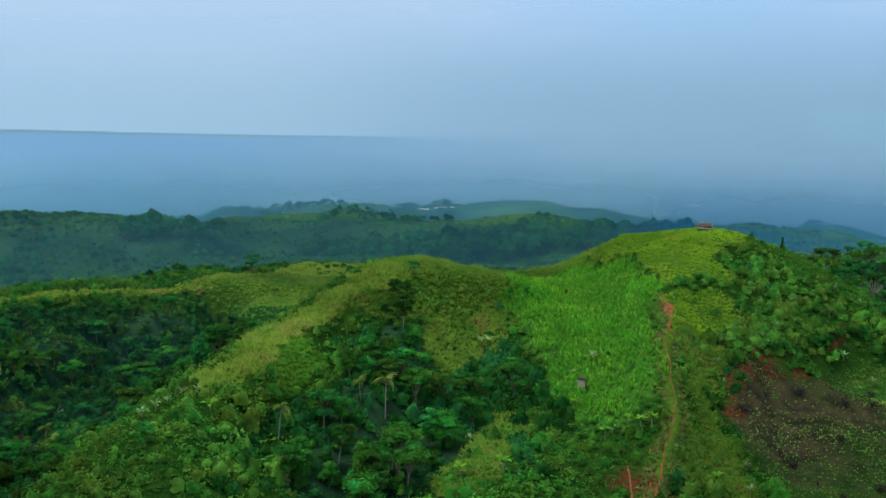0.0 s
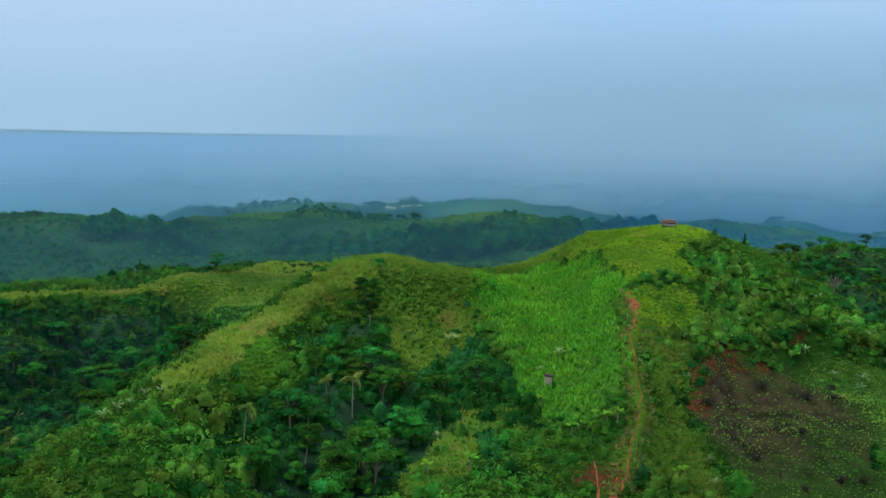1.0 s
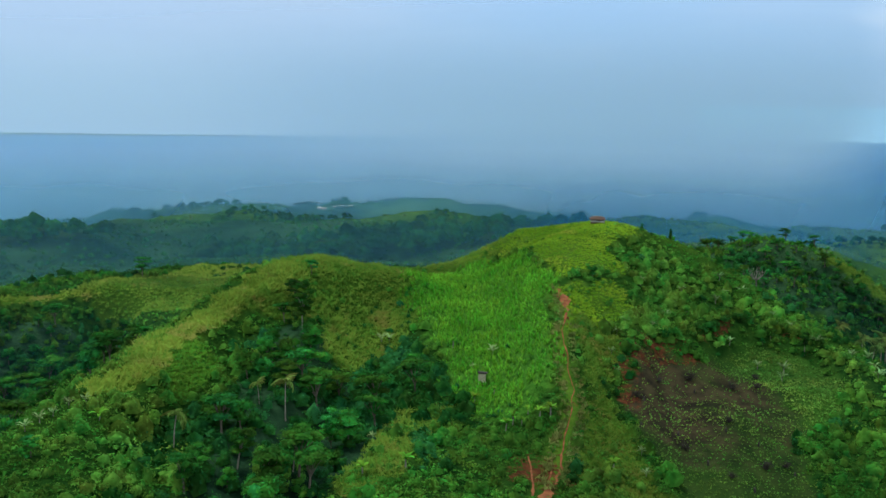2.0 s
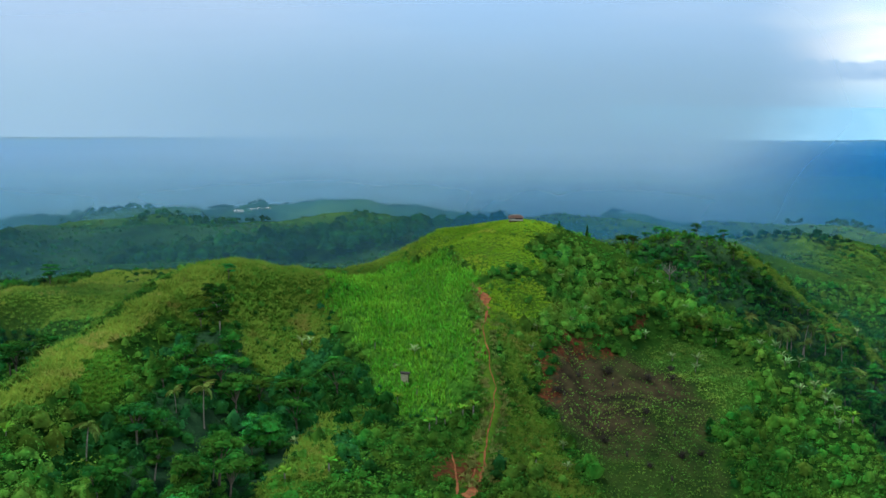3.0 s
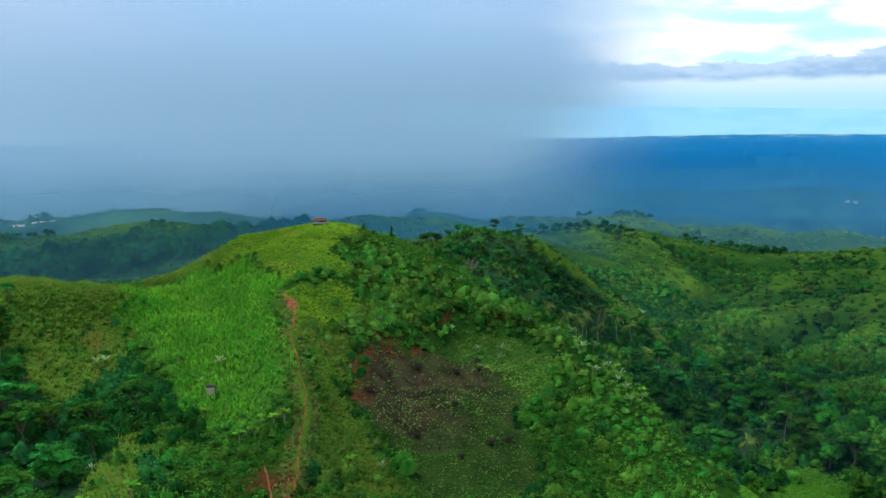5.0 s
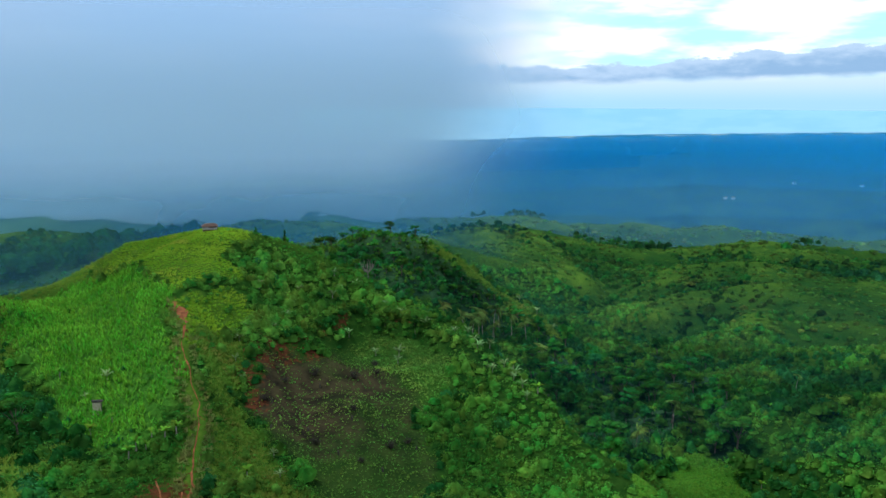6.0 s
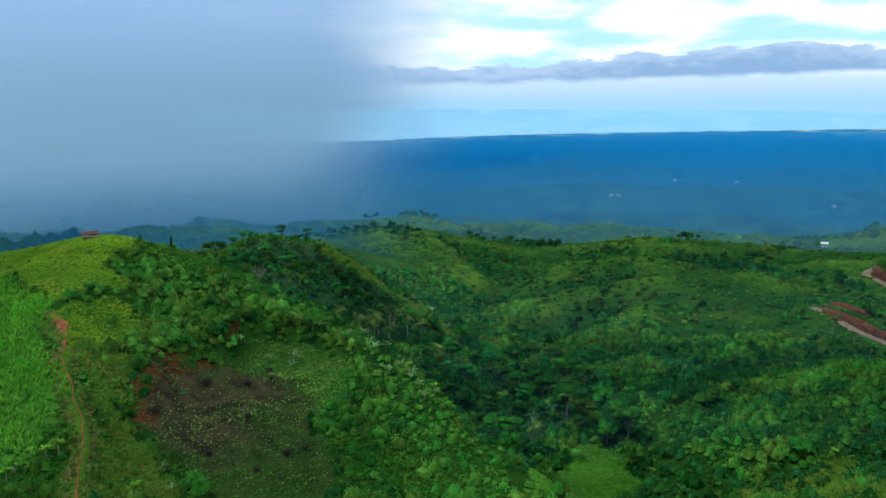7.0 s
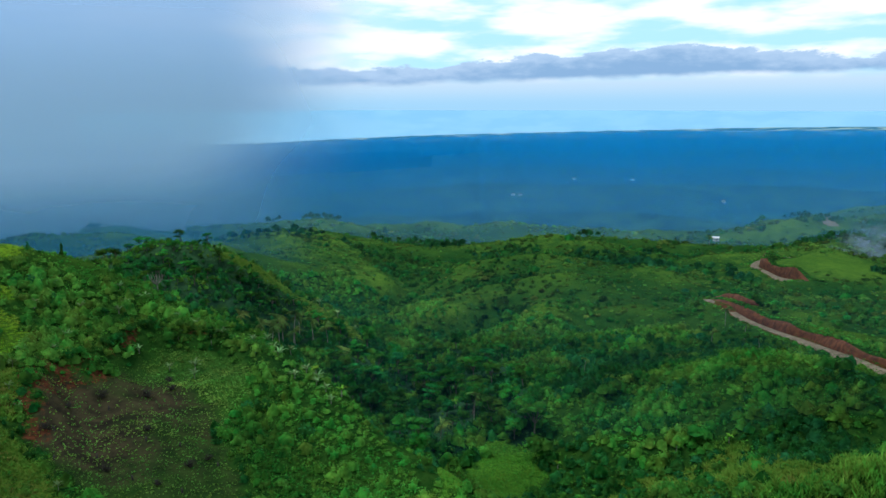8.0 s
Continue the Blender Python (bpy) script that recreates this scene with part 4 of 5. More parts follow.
def build_grass(name, label, mat, zones, seed):
    rng = np.random.default_rng(seed)
    parts = []
    for z, step, h in zones:
        c = np.array(ZONES[z]) if z in ZONES else np.array(TRAIL)
        x, y = spread(c[:, 0].min() - 5, c[:, 0].max() + 5, c[:, 1].min() - 5, c[:, 1].max() + 5, step, rng)
        d = near_line(x, y, TRAIL)
        keep = (zone_mask(z, x, y) if z in ZONES else (d < 2.4) & (d > 0.9) & (x < 50) & (rng.random(len(x)) < 0.4)) & (d > 0.5)
        x, y = x[keep], y[keep]
        hh = np.repeat(h * rng.uniform(0.5, 1.5, len(x)) * (0.6 + 0.9 * value_noise(x, y, 5, 61)), 9)
        root = np.repeat(np.stack([x, y, ground_z(x, y)], 1), 9, 0) + rng.normal(0, 0.26, (len(hh), 3)) * [1, 1, 0] * step / 0.8
        up = unit(np.concatenate([rng.normal(0, 0.45, (len(hh), 2)), np.ones((len(hh), 1))], 1))
        face = unit(np.concatenate([rng.normal(0, 0.6, (len(hh), 2)) + [0, -0.5], np.full((len(hh), 1), 0.75)], 1))
        parts.append(leaf_quads(root + up * hh[:, None] * 0.7, face, hh * 0.9, 0.06 + 0.085 * hh, rng, up))
    v, q = merge(parts)
    tagged(new(name, mesh_np(name, v, q, mat)), label, "grass", kind="stuff")


build_grass("hilltop_grass", "short yellow-green grass on the rounded hilltop", GRASS, (("top", 0.75, 0.28), ("yellow", 0.75, 0.32)), 7)
build_grass("meadow_grass", "lush bright green grass in small sunny clearings", MEADOW, (("clearing", 0.6, 0.3), ("sunny_spot", 0.6, 0.4)), 13)
build_grass("dry_grass", "olive and straw-coloured tussock grass on knoll and ridges", DRY_GRASS, (("knoll", 0.8, 0.6), ("spur", 0.9, 0.6), ("trail_side", 0.8, 0.4), ("rim", 0.9, 0.5), ("slope_grass", 0.9, 0.7), ("crest_grass", 1.0, 0.5), ("bowl_grass", 1.2, 0.6)), 9)
build_grass("olive_grass", "tall olive and straw grass on the knoll's crest and the ridges behind", OLIVE_GRASS, (("crest_straw", 0.7, 0.7), ("left_grass", 1.1, 0.6), ("second_grass", 1.5, 0.7), ("bowl_rim", 1.0, 0.7)), 12)
build_grass("straw_grass", "straw-coloured dry grass beside the path", STRAW, (("trail", 0.5, 0.5),), 10)


def build_path(points, label, foot=0.4):
    """A trodden line of red earth along the ridge, wandering in width; foot: how much wider it is at its lower end."""
    p = np.array(points, float)
    d = np.concatenate([[0], np.cumsum(np.hypot(*np.diff(p, axis=0).T))])
    s = np.arange(0, d[-1], 0.4)
    q = np.stack([np.interp(s, d, p[:, k]) for k in range(2)], 1)
    k = np.ones(9) / 9
    q[4:-4] = np.stack([np.convolve(q[:, c], k, "valid") for c in range(2)], 1)
    q[:, 0] += 1.4 * (value_noise(q[:, 1], q[:, 1] * 0, 5, 111) - 0.5)
    t = np.gradient(q, axis=0)
    n = unit(np.stack([-t[:, 1], t[:, 0]], 1))
    w = 0.12 + 0.20 * value_noise(s, s * 0, 4, 112) ** 2 + foot * np.clip(1 - s / 9, 0, 1) + 1.4 * np.clip(1.4 - abs(q[:, 1] - 190) / 6, 0, 1)
    w *= 0.78 * (1 - 0.35 * np.clip((q[:, 1] - 148) / 8, 0, 1) * np.clip((184 - q[:, 1]) / 8, 0, 1))
    w *= np.clip((199 - q[:, 1]) / 4, 0.3, 1)
    rows = []
    for o in (-1.0, -0.4, 0.4, 1.0):
        e = q + n * (o * w * (1 + 1.3 * (value_noise(s + o * 50, s * 0, 1.5, 113) - 0.5)))[:, None]
        rows.append(np.column_stack([e, ground_z(*e.T) + 0.16 - 0.12 * abs(o)]))
    m = len(q)
    f = [[r * m + i, r * m + i + 1, (r + 1) * m + i + 1, (r + 1) * m + i] for r in range(3) for i in range(m - 1)]
    tagged(new("path", mesh_np("path", np.concatenate(rows), f, PATH_EARTH, True)), label, "path", kind="structure")


build_path(TRAIL[:8], "narrow trodden path of red earth along the ridge")
build_path([(30.2, 118.5), (31.2, 124), (32.8, 129), (34.6, 133.5)], "bare patch of washed-out red earth beside the path", 1.5)
build_path(BRANCH, "short eroded side track of red earth beside the path", 0.15)


def build_undergrowth():
    """Low ferns and grass in the gaps between the bushes."""
    rng = np.random.default_rng(19)
    x, y = spread(-110, 225, 60, 270, 2.4, rng)
    nx, ny = spread(-60, 150, 60, 180, 1.7, rng)
    near = np.hypot(nx, ny) < 168
    x, y = np.concatenate([x, nx[near]]), np.concatenate([y, ny[near]])
    bare = np.zeros(len(x), bool)
    for z in ("corn", "yellow", "burnt", "plot", "left_woods", "valley_woods", "basin_woods", "crest_straw", "bowl_grass", "left_grass"):
        bare |= zone_mask(z, x, y)
    bare |= behind_spur(x, y)
    bare &= ~(zone_mask("corn", x, y) & (rng.random(len(x)) < weedy(x, y)))
    keep = ~bare & (near_line(x, y, TRAIL) > 1.2) & (np.hypot(x - 31.5, y - 129) > 4) & (np.hypot(x - 30.6, y - 122.5) > 3) & (~zone_mask("top", x, y) | (rng.random(len(x)) < 0.10))
    x, y = x[keep], y[keep]
    h = rng.uniform(0.35, 0.9, len(x))
    v, q = clumps(np.stack([x, y, ground_z(x, y)], 1), np.stack([h * 1.2, h * 1.2, h], 1), 10, 0.3 * h + 0.1, rng, lift=0.3)
    tagged(new("undergrowth", mesh_np("undergrowth", v, q, FERN)), "low ferns and grass growing between the bushes", "undergrowth", kind="stuff")


FERN = foliage("fern_leaves", (0.026, 0.120, 0.014), (0.065, 0.195, 0.021), (0.11, 0.20, 0.040), patch=5.0)
build_undergrowth()


# ---- things: helpers ----
def part(name, data, parent, m=None, label=""):
    """Links mesh data as one object under a thing or a part."""
    ob = new(name, data)
    ob.parent = parent
    if m is not None:
        ob.matrix_basis = m
    if label:
        tagged(ob, label)
    return ob


def thing(name, label, category, group=""):
    return tagged(new(name), label, category, group)


def standing(x, y, turn=0.0, sink=0.1, size=1.0):
    return pose(x, y, float(ground_z(x, y)) - sink, 0, 0, turn) @ Matrix.Scale(size, 4)


def put_copy(first, x, y, turn, sink, size, label=""):
    """A copy of a thing at a place, with its own size."""
    ob = copy_thing(first, standing(x, y, turn, sink))
    ob.scale = (size, size, size)
    if label:
        ob["label"] = label
    return ob


def box(name, sx, sy, sz, mat, bevel=0.02):
    bm = bmesh.new()
    bmesh.ops.create_cube(bm, size=1.0)
    bmesh.ops.scale(bm, vec=(sx, sy, sz), verts=bm.verts)
    if bevel:
        bmesh.ops.bevel(bm, geom=bm.edges[:], offset=bevel, segments=1, affect="EDGES")
    me = bpy.data.meshes.new(name)
    bm.to_mesh(me)
    bm.free()
    me.materials.append(mat)
    return me


# ---- trees ----
PALMS = [(-10, 146, 0.88), (-14.5, 147, 0.62), (-26, 130, 0.85), (151, 149, 0.95), (164, 149, 0.95), (180, 225, 1.0),
         (154, 231, 1.2), (158, 233, 1.25), (163, 236, 1.3), (166, 238, 1.25), (171, 239, 1.3), (175, 241, 1.2), (149, 235, 1.1), (180, 240, 1.2), (185, 238, 1.15), (168, 234, 1.1),
         (293, 142, 0.75), (269, 135, 0.7), (279, 128, 0.7), (255, 112, 0.65), (-89, 183, 0.75), (-99, 194, 0.8), (-84, 176, 0.7), (600, 306, 1.0), (216, 150, 0.55), (232, 130, 0.5)]


def tree_parts(rng, height, kind):
    """Trunk with limbs, and a crown of leaf clumps at the limbs' ends, on one base."""
    lean = rng.normal(0, 0.05, 2)
    fork = height * {"layered": 0.45, "round": 0.32, "slim": 0.5, "column": 0.2}[kind]
    w = (height * 0.022 + 0.06) * (0.5 if kind == "slim" else 0.85)
    base = [(0, 0, -0.4), (lean[0] * fork * 0.5, lean[1] * fork * 0.5, fork * 0.5), (lean[0] * fork, lean[1] * fork, fork)]
    wood = [tube(base, (w * 1.3, w, w * 0.75))]
    centres, radii = [], []
    n = {"layered": 9, "round": 9, "slim": 8, "column": 8}[kind]
    for k in range(n):
        a = k * 2.4 + rng.uniform(-0.4, 0.4)
        if kind == "layered":
            out, up = height * rng.uniform(0.08, 0.40), height * rng.uniform(0.55, 1.0)
            r = np.array([1.0, 1.0, 0.3]) * height * rng.uniform(0.18, 0.27)
        elif kind == "round":
            out, up = height * rng.uniform(0.05, 0.30), height * rng.uniform(0.34, 0.86)
            r = np.array([1.0, 1.0, 0.8]) * height * rng.uniform(0.18, 0.26)
        elif kind == "slim":
            out, up = height * rng.uniform(0.04, 0.20), height * (0.42 + 0.54 * k / n)
            r = np.array([1.0, 1.0, 0.42]) * height * rng.uniform(0.12, 0.19)
        else:
            out, up = height * rng.uniform(0.0, 0.06), height * (0.12 + 0.8 * k / n)
            r = np.array([1.0, 1.0, 1.2]) * height * (0.15 - 0.09 * k / n)
        c = np.array([lean[0] * up + out * np.cos(a), lean[1] * up + out * np.sin(a), up])
        centres.append(c)
        radii.append(r)
        mid = np.array([lean[0] * fork, lean[1] * fork, fork])
        wood.append(tube([mid * 0.9, mid * 0.5 + c * 0.5 + [0, 0, 0.1], c], (w * 0.55, w * 0.32, w * 0.12), 4))
    count = {"layered": 90, "round": 84, "slim": 80, "column": 90}[kind]
    crown = clumps(np.array(centres), np.array(radii), count, height * 0.022 + 0.09, rng, lift=0.5, core=0.82)
    return merge(wood), crown


def make_trees(kind, heights, label, seed, bark):
    """A few models of one kind, which the copies share."""
    rng = np.random.default_rng(seed)
    made = []
    for h in heights:
        wood, crown = tree_parts(rng, h, kind)
        t = thing(kind + "_tree", label, "tree", "trees on the slopes")
        part("trunk", mesh_np("trunk", *wood, bark, True), t)
        part("crown", mesh_np("crown", *crown, TREE_LEAF, True), t)
        made.append(t)
    return made


LAYERED = make_trees("layered", (7.5, 9.0, 8.0, 10.0), "tall tree with a flat layered green crown", 11, BARK)
ROUND = make_trees("round", (5.5, 6.5, 7.5, 5.0), "leafy dark green tree with a rounded crown", 12, BARK)
SLIM = make_trees("slim", (7.0, 8.5), "slender young tree with a thin pale trunk", 13, PALE_TRUNK)
COLUMN = make_trees("column", (8.0,), "dark narrow tree overgrown with climbers", 14, BARK)


def smooth_step(line, step):
    """Places at even steps along a line in plan."""
    p = np.array(line, float)
    d = np.concatenate([[0], np.cumsum(np.hypot(*np.diff(p, axis=0).T))])
    s = np.arange(0, d[-1], step)
    return np.stack([np.interp(s, d, p[:, k]) for k in range(2)], 1)


BIG_ROUND = [(229, 270, 1.3), (176, 218, 1.2), (193, 190, 1.3), (168, 153, 1.25), (214, 236, 1.2), (186, 150, 0.9), (162, 185, 1.0), (226, 163, 0.9), (171, 158, 1.1), (197, 246, 1.2), (205, 208, 1.1)]


def plant_woods():
    rng = np.random.default_rng(15)
    used = set()
    round_spots = []

    def plant(models, x, y, size):
        k = int(rng.integers(len(models)))
        m, key = models[k], (models[k].name)
        turn = rng.uniform(0, 360)
        if key not in used:
            used.add(key)
            m.matrix_basis = standing(x, y, turn, 0.1)
            m.scale = (size, size, size)
        else:
            put_copy(m, x, y, turn, 0.1, size)

    # named ones first
    plant([SLIM[1]], -8, 175, 1.3)
    plant([SLIM[0]], -6, 169, 0.75)
    for tx, ty, ts in ((-8.5, 183, 0.6), (-10, 190, 0.55), (-8, 195, 0.5), (-12, 179, 0.6), (-5, 181, 0.55), (-7, 201, 0.42)):
        plant(LAYERED[:2] + ROUND[:2], tx, ty, ts)
    plant([LAYERED[0]], -74, 326, 1.0)
    plant([LAYERED[3]], 138, 306, 1.1)
    plant([COLUMN[0]], 196, 202, 1.25)
    plant([COLUMN[0]], 100, 251, 0.5)
    plant([COLUMN[0]], 92, 254, 0.35)
    plant([ROUND[1]], 163, 200, 1.15)
    plant([ROUND[2]], 204, 239, 1.2)
    # dark round crowns over the valley floor
    for x, y, s in BIG_ROUND:
        plant(ROUND[:3], x, y, s)
    for x, y, s in ((-20, 140, 0.9), (-16, 126, 1.0), (-8, 131, 1.05), (-2, 140, 0.9), (113, 193, 0.7)):
        plant(SLIM + LAYERED[:1], x, y, s)
    woods = (("left_woods", 6.6, 0.40, 0.85), ("basin_woods", 5.6, 0.45, 0.85), ("hill_woods", 4.8, 0.55, 0.5), ("valley_woods", 6.6, 0.3, 0.85), ("shoulder_woods", 10.0, 0.1, 0.45), ("spur_woods", 13.0, 0.3, 0.45))
    for zone, step, flat, size in woods:
        c = np.array(ZONES[zone])
        x, y = spread(c[:, 0].min(), c[:, 0].max(), c[:, 1].min(), c[:, 1].max(), step, rng)
        keep = zone_mask(zone, x, y) & (near_line(x, y, TRAIL) > 4) & ((zone != "shoulder_woods") | (y < 234))
        for z in ("corn", "burnt", "plot", "clearing", "yellow", "spur", "crest_grass", "rim", "knoll", "left_grass", "bowl_grass", "crest_straw", "sunny_spot"):
            keep &= ~zone_mask(z, x, y)
        for px, py in zip(x[keep], y[keep]):
            crowd = min(math.hypot(px - a - 0.02 * a, py - b - 0.02 * b) for a, b, _ in PALMS)
            if rng.random() < 0.1 or crowd < 3.6 or min(math.hypot(px - a * 0.97, py - b * 0.97) for a, b, _ in PALMS) < 3.6:
                continue
            size_here = size * rng.uniform(0.55, 1.25)
            if rng.random() < flat:
                plant(LAYERED, px, py, size_here)
            else:
                round_spots.append((px, py, size_here))
    round_spots = sorted(round_spots, key=lambda p: math.hypot(p[0], p[1]))
    for px, py, size in round_spots[:285]:
        plant(ROUND, px, py, size)
    # the rest of the bush trees, too many to count
    rest = [p for p in round_spots[285:]]
    x, y = spread(135, 420, 20, 330, 8.5, rng)
    bushy = (value_noise(x, y, 30, 83) - 0.06 * crestness(x, y) > 0.48) & (near_line(x, y, ROAD) > 9)
    rest += [(a, b, rng.uniform(0.3, 1.0) * (1.7 if rng.random() < 0.14 else 1.0)) for a, b in zip(x[bushy], y[bushy]) if not zone_mask("clearing", np.array([a]), np.array([b]))[0] and math.hypot(a, b) > 120]
    for k, (a, b) in enumerate(smooth_step(SCARP, 1.5)):
        if rng.random() < 0.75:
            rest.append((a + rng.normal(0.4, 0.5), b + rng.normal(1.2, 0.5), rng.uniform(0.28, 0.62)))
    p = np.array(rest)
    r = p[:, 2] * 2.3 * rng.uniform(0.7, 1.2, len(p))
    c = np.repeat(np.stack([p[:, 0], p[:, 1], ground_z(p[:, 0], p[:, 1]) + r * 0.9], 1), 3, 0)
    c += rng.normal(0, 0.42, c.shape) * np.repeat(r, 3)[:, None] * [1, 1, 0.6]
    r = np.repeat(r, 3) * rng.uniform(0.5, 0.9, len(p) * 3)
    v, q = clumps(c, np.stack([r, r, r * 0.9], 1), 40, 0.18 + 0.06 * r, rng, lift=0.4, core=0.84)
    tagged(new("bush_trees", mesh_np("bush_trees", v, q, BUSH_LEAF, True)), "low bushy trees scattered over the valley slopes", "trees", kind="stuff")


BUSH_LEAF = foliage("bush_tree_leaves", (0.014, 0.085, 0.014), (0.042, 0.160, 0.020), (0.09, 0.18, 0.020), patch=7.0)
plant_woods()


def build_far_woods():
    """Belts of trees on the far hills, beyond counting."""
    rng = np.random.default_rng(16)
    x, y = spread(-560, 1000, 20, 1100, 7.0, rng)
    d = np.hypot(x, y)
    n = value_noise(x, y, 75, 81) * 0.6 + value_noise(x, y, 28, 82) * 0.4
    tall = near_line(x, y, [(-60, 452), (-8, 456), (60, 462), (120, 470)]) < 17
    tall |= near_line(x, y, [(-150, 425), (-125, 440)]) < 8
    belt = tall | ((x < 120) & (np.hypot(x, y) > 560) & (value_noise(x, y, 36, 86) > 0.6))
    belt |= near_line(x, y, [(430, 372), (446, 326), (500, 296)]) < 15
    top_wood = near_line(x, y, [(294, 482), (310, 470), (323, 460), (336, 450)]) < 11
    belt |= top_wood
    crest_belt = near_line(x, y, [(-203, 704), (-150, 799), (-76, 850), (9, 842), (91, 888), (154, 879), (231, 841)]) < 16
    belt |= crest_belt & (value_noise(x, y, 40, 84) > 0.45)
    belt |= near_line(x, y, [(-150, 330), (-116, 322), (-95, 330)]) < 9
    belt |= near_line(x, y, [(0, 330), (34, 334), (60, 330)]) < 5
    by_road = np.minimum(near_line(x, y, ROAD), near_line(x, y, ROAD2))
    keep = (d > 300) & (d < 1100) & ((n > 0.75) | belt) & (by_road > 20) & ~((x < 275) & (y < 335) & (x > -150) & (d < 300))
    keep &= ~(zone_mask("bowl_grass", x, y) | zone_mask("second_grass", x, y) | zone_mask("left_grass", x, y)) & (belt | (d > 360) | (x > 100))
    x, y, belt, tall = x[keep], y[keep], belt[keep], tall[keep]
    r = rng.uniform(1.8, 3.6, len(x)) * np.where(tall, 1.7, np.where(belt & (y > 400), 0.85, np.where(belt, 0.7, 0.9)))
    c = np.stack([x, y, ground_z(x, y) + r * 1.1], 1)
    v, q = clumps(c, np.stack([r * 1.1, r * 1.1, r * rng.uniform(0.7, 1.15, len(r))], 1), 36, 0.16 * r, rng, lift=0.4, core=0.88)
    tagged(new("far_woods", mesh_np("far_woods", v, q, WOOD_LEAF, True)), "dark belts of trees in the hollows of far hills", "woods", kind="stuff")


build_far_woods()


# ---- palms ----
def frond_mesh(name, length, mat, rng, leaflets=22, wide=0.62):
    """One arching frond: a rib with narrow, hanging leaflets on both sides."""
    s = np.linspace(0, 1, 7)
    rib = np.stack([s * length * 0.86, np.zeros(7), length * (0.5 * s - 0.95 * s ** 2.3)], 1)
    parts = [tube(rib, np.linspace(0.06, 0.015, 7), 3)]
    for side in (-1, 1):
        u = np.linspace(0.10, 1.0, leaflets)
        p = np.stack([np.interp(u, s, rib[:, k]) for k in range(3)], 1)
        ln = wide * np.sin(np.pi * np.clip(u * 0.80 + 0.16, 0, 1)) * 0.75 + 0.10
        along = unit(np.stack([np.full(leaflets, 0.6), np.full(leaflets, side * 0.75), np.full(leaflets, -0.75)], 1) + rng.normal(0, 0.12, (leaflets, 3)))
        nor = unit(np.cross(along, np.array([1.0, 0, -0.2])) * side + [0, 0, 0.4])
        parts.append(leaf_quads(p + along * ln[:, None] * 0.9, nor, ln, 0.065, rng, along))
    return mesh_np(name, *merge(parts), mat)


def make_palm(height, seed, fronds=18):
    rng = np.random.default_rng(seed)
    t = thing("coconut_palm", "tall coconut palm with drooping fronds and slender grey trunk", "palm tree", "coconut palms")
    s = np.linspace(0, 1, 8)
    bend = rng.normal(0, 0.5, 2)
    pts = np.stack([bend[0] * s ** 2, bend[1] * s ** 2, -0.4 + (height + 0.4) * s], 1)
    part("trunk", mesh_np("trunk", *tube(pts, 0.15 - 0.05 * s + 0.06 * (s < 0.05), 7), PALE_TRUNK, True), t)
    data = [frond_mesh("frond", ln, PALM_LEAF, rng) for ln in (2.9, 2.5)]
    for k in range(fronds):
        tilt = -62 + 100 * ((k * 0.618) % 1.0)
        part("frond", data[k % 2], t, pose(*pts[-1]) @ pose(0, 0, 0, 0, 0, k * 137.5 + rng.uniform(-12, 12)) @ pose(0, 0, 0, 0, tilt, 0))
    return t


def plant_palms():
    rng = np.random.default_rng(17)
    models = [make_palm(8.0, 21), make_palm(6.5, 22)]
    for k, (x, y, s) in enumerate(PALMS):
        m = models[k % 2]
        if k < 2:
            m.matrix_basis = standing(x, y, 30 * k)
            m.scale = (s, s, s)
        else:
            put_copy(m, x, y, rng.uniform(0, 360), 0.1, s)


plant_palms()


# ---- banana plants and pale shrubs ----
def blade_leaf(name, length, width, mat, droop):
    """A broad leaf with a fold along its rib, arching over."""
    s = np.linspace(0, 1, 6)
    x, z = length * (s - 0.12 * s ** 2), length * (0.9 * s - droop * s ** 2)
    w = width * np.sin(np.pi * (0.08 + 0.9 * s)) ** 0.7
    v, q = [], []
    for k in range(6):
        v += [(x[k], -w[k], z[k] + 0.25 * w[k]), (x[k], 0, z[k]), (x[k], w[k], z[k] + 0.25 * w[k])]
    for k in range(5):
        q += [(3 * k, 3 * k + 1, 3 * k + 4, 3 * k + 3), (3 * k + 1, 3 * k + 2, 3 * k + 5, 3 * k + 4)]
    return mesh_np(name, v, q, mat)


def make_banana():
    t = thing("banana_plant", "banana plant with broad arching bright green leaves", "banana plant", "banana plants")
    part("stem", mesh_np("stem", *tube([(0, 0, -0.3), (0.03, 0, 0.9), (0, 0.04, 1.8)], (0.16, 0.13, 0.09)), PALE_TRUNK, True), t)
    data = [blade_leaf("leaf", 1.7, 0.30, PALM_BROAD, 0.75), blade_leaf("leaf", 1.4, 0.26, PALM_BROAD, 0.4)]
    for k in range(8):
        part("leaf", data[k % 2], t, pose(0, 0, 1.7, 0, -18 + 10 * (k % 3), k * 137.5))
    return t


def make_pale_shrub():
    t = thing("pale_shrub", "pale grey-green shrub with long radiating leaves", "shrub", "pale shrubs")
    part("stem", mesh_np("stem", *tube([(0, 0, -0.3), (0.05, 0, 0.5), (0, 0.04, 1.1)], (0.08, 0.06, 0.04)), PALE_TRUNK, True), t)
    data = [blade_leaf("leaf", 1.35, 0.13, PALE_LEAF, 0.55), blade_leaf("leaf", 1.0, 0.12, PALE_LEAF, 0.25)]
    for k in range(11):
        part("leaf", data[k % 2], t, pose(0, 0, 0.7 + 0.05 * k, 0, -14 + 9 * (k % 4), k * 137.5))
    return t


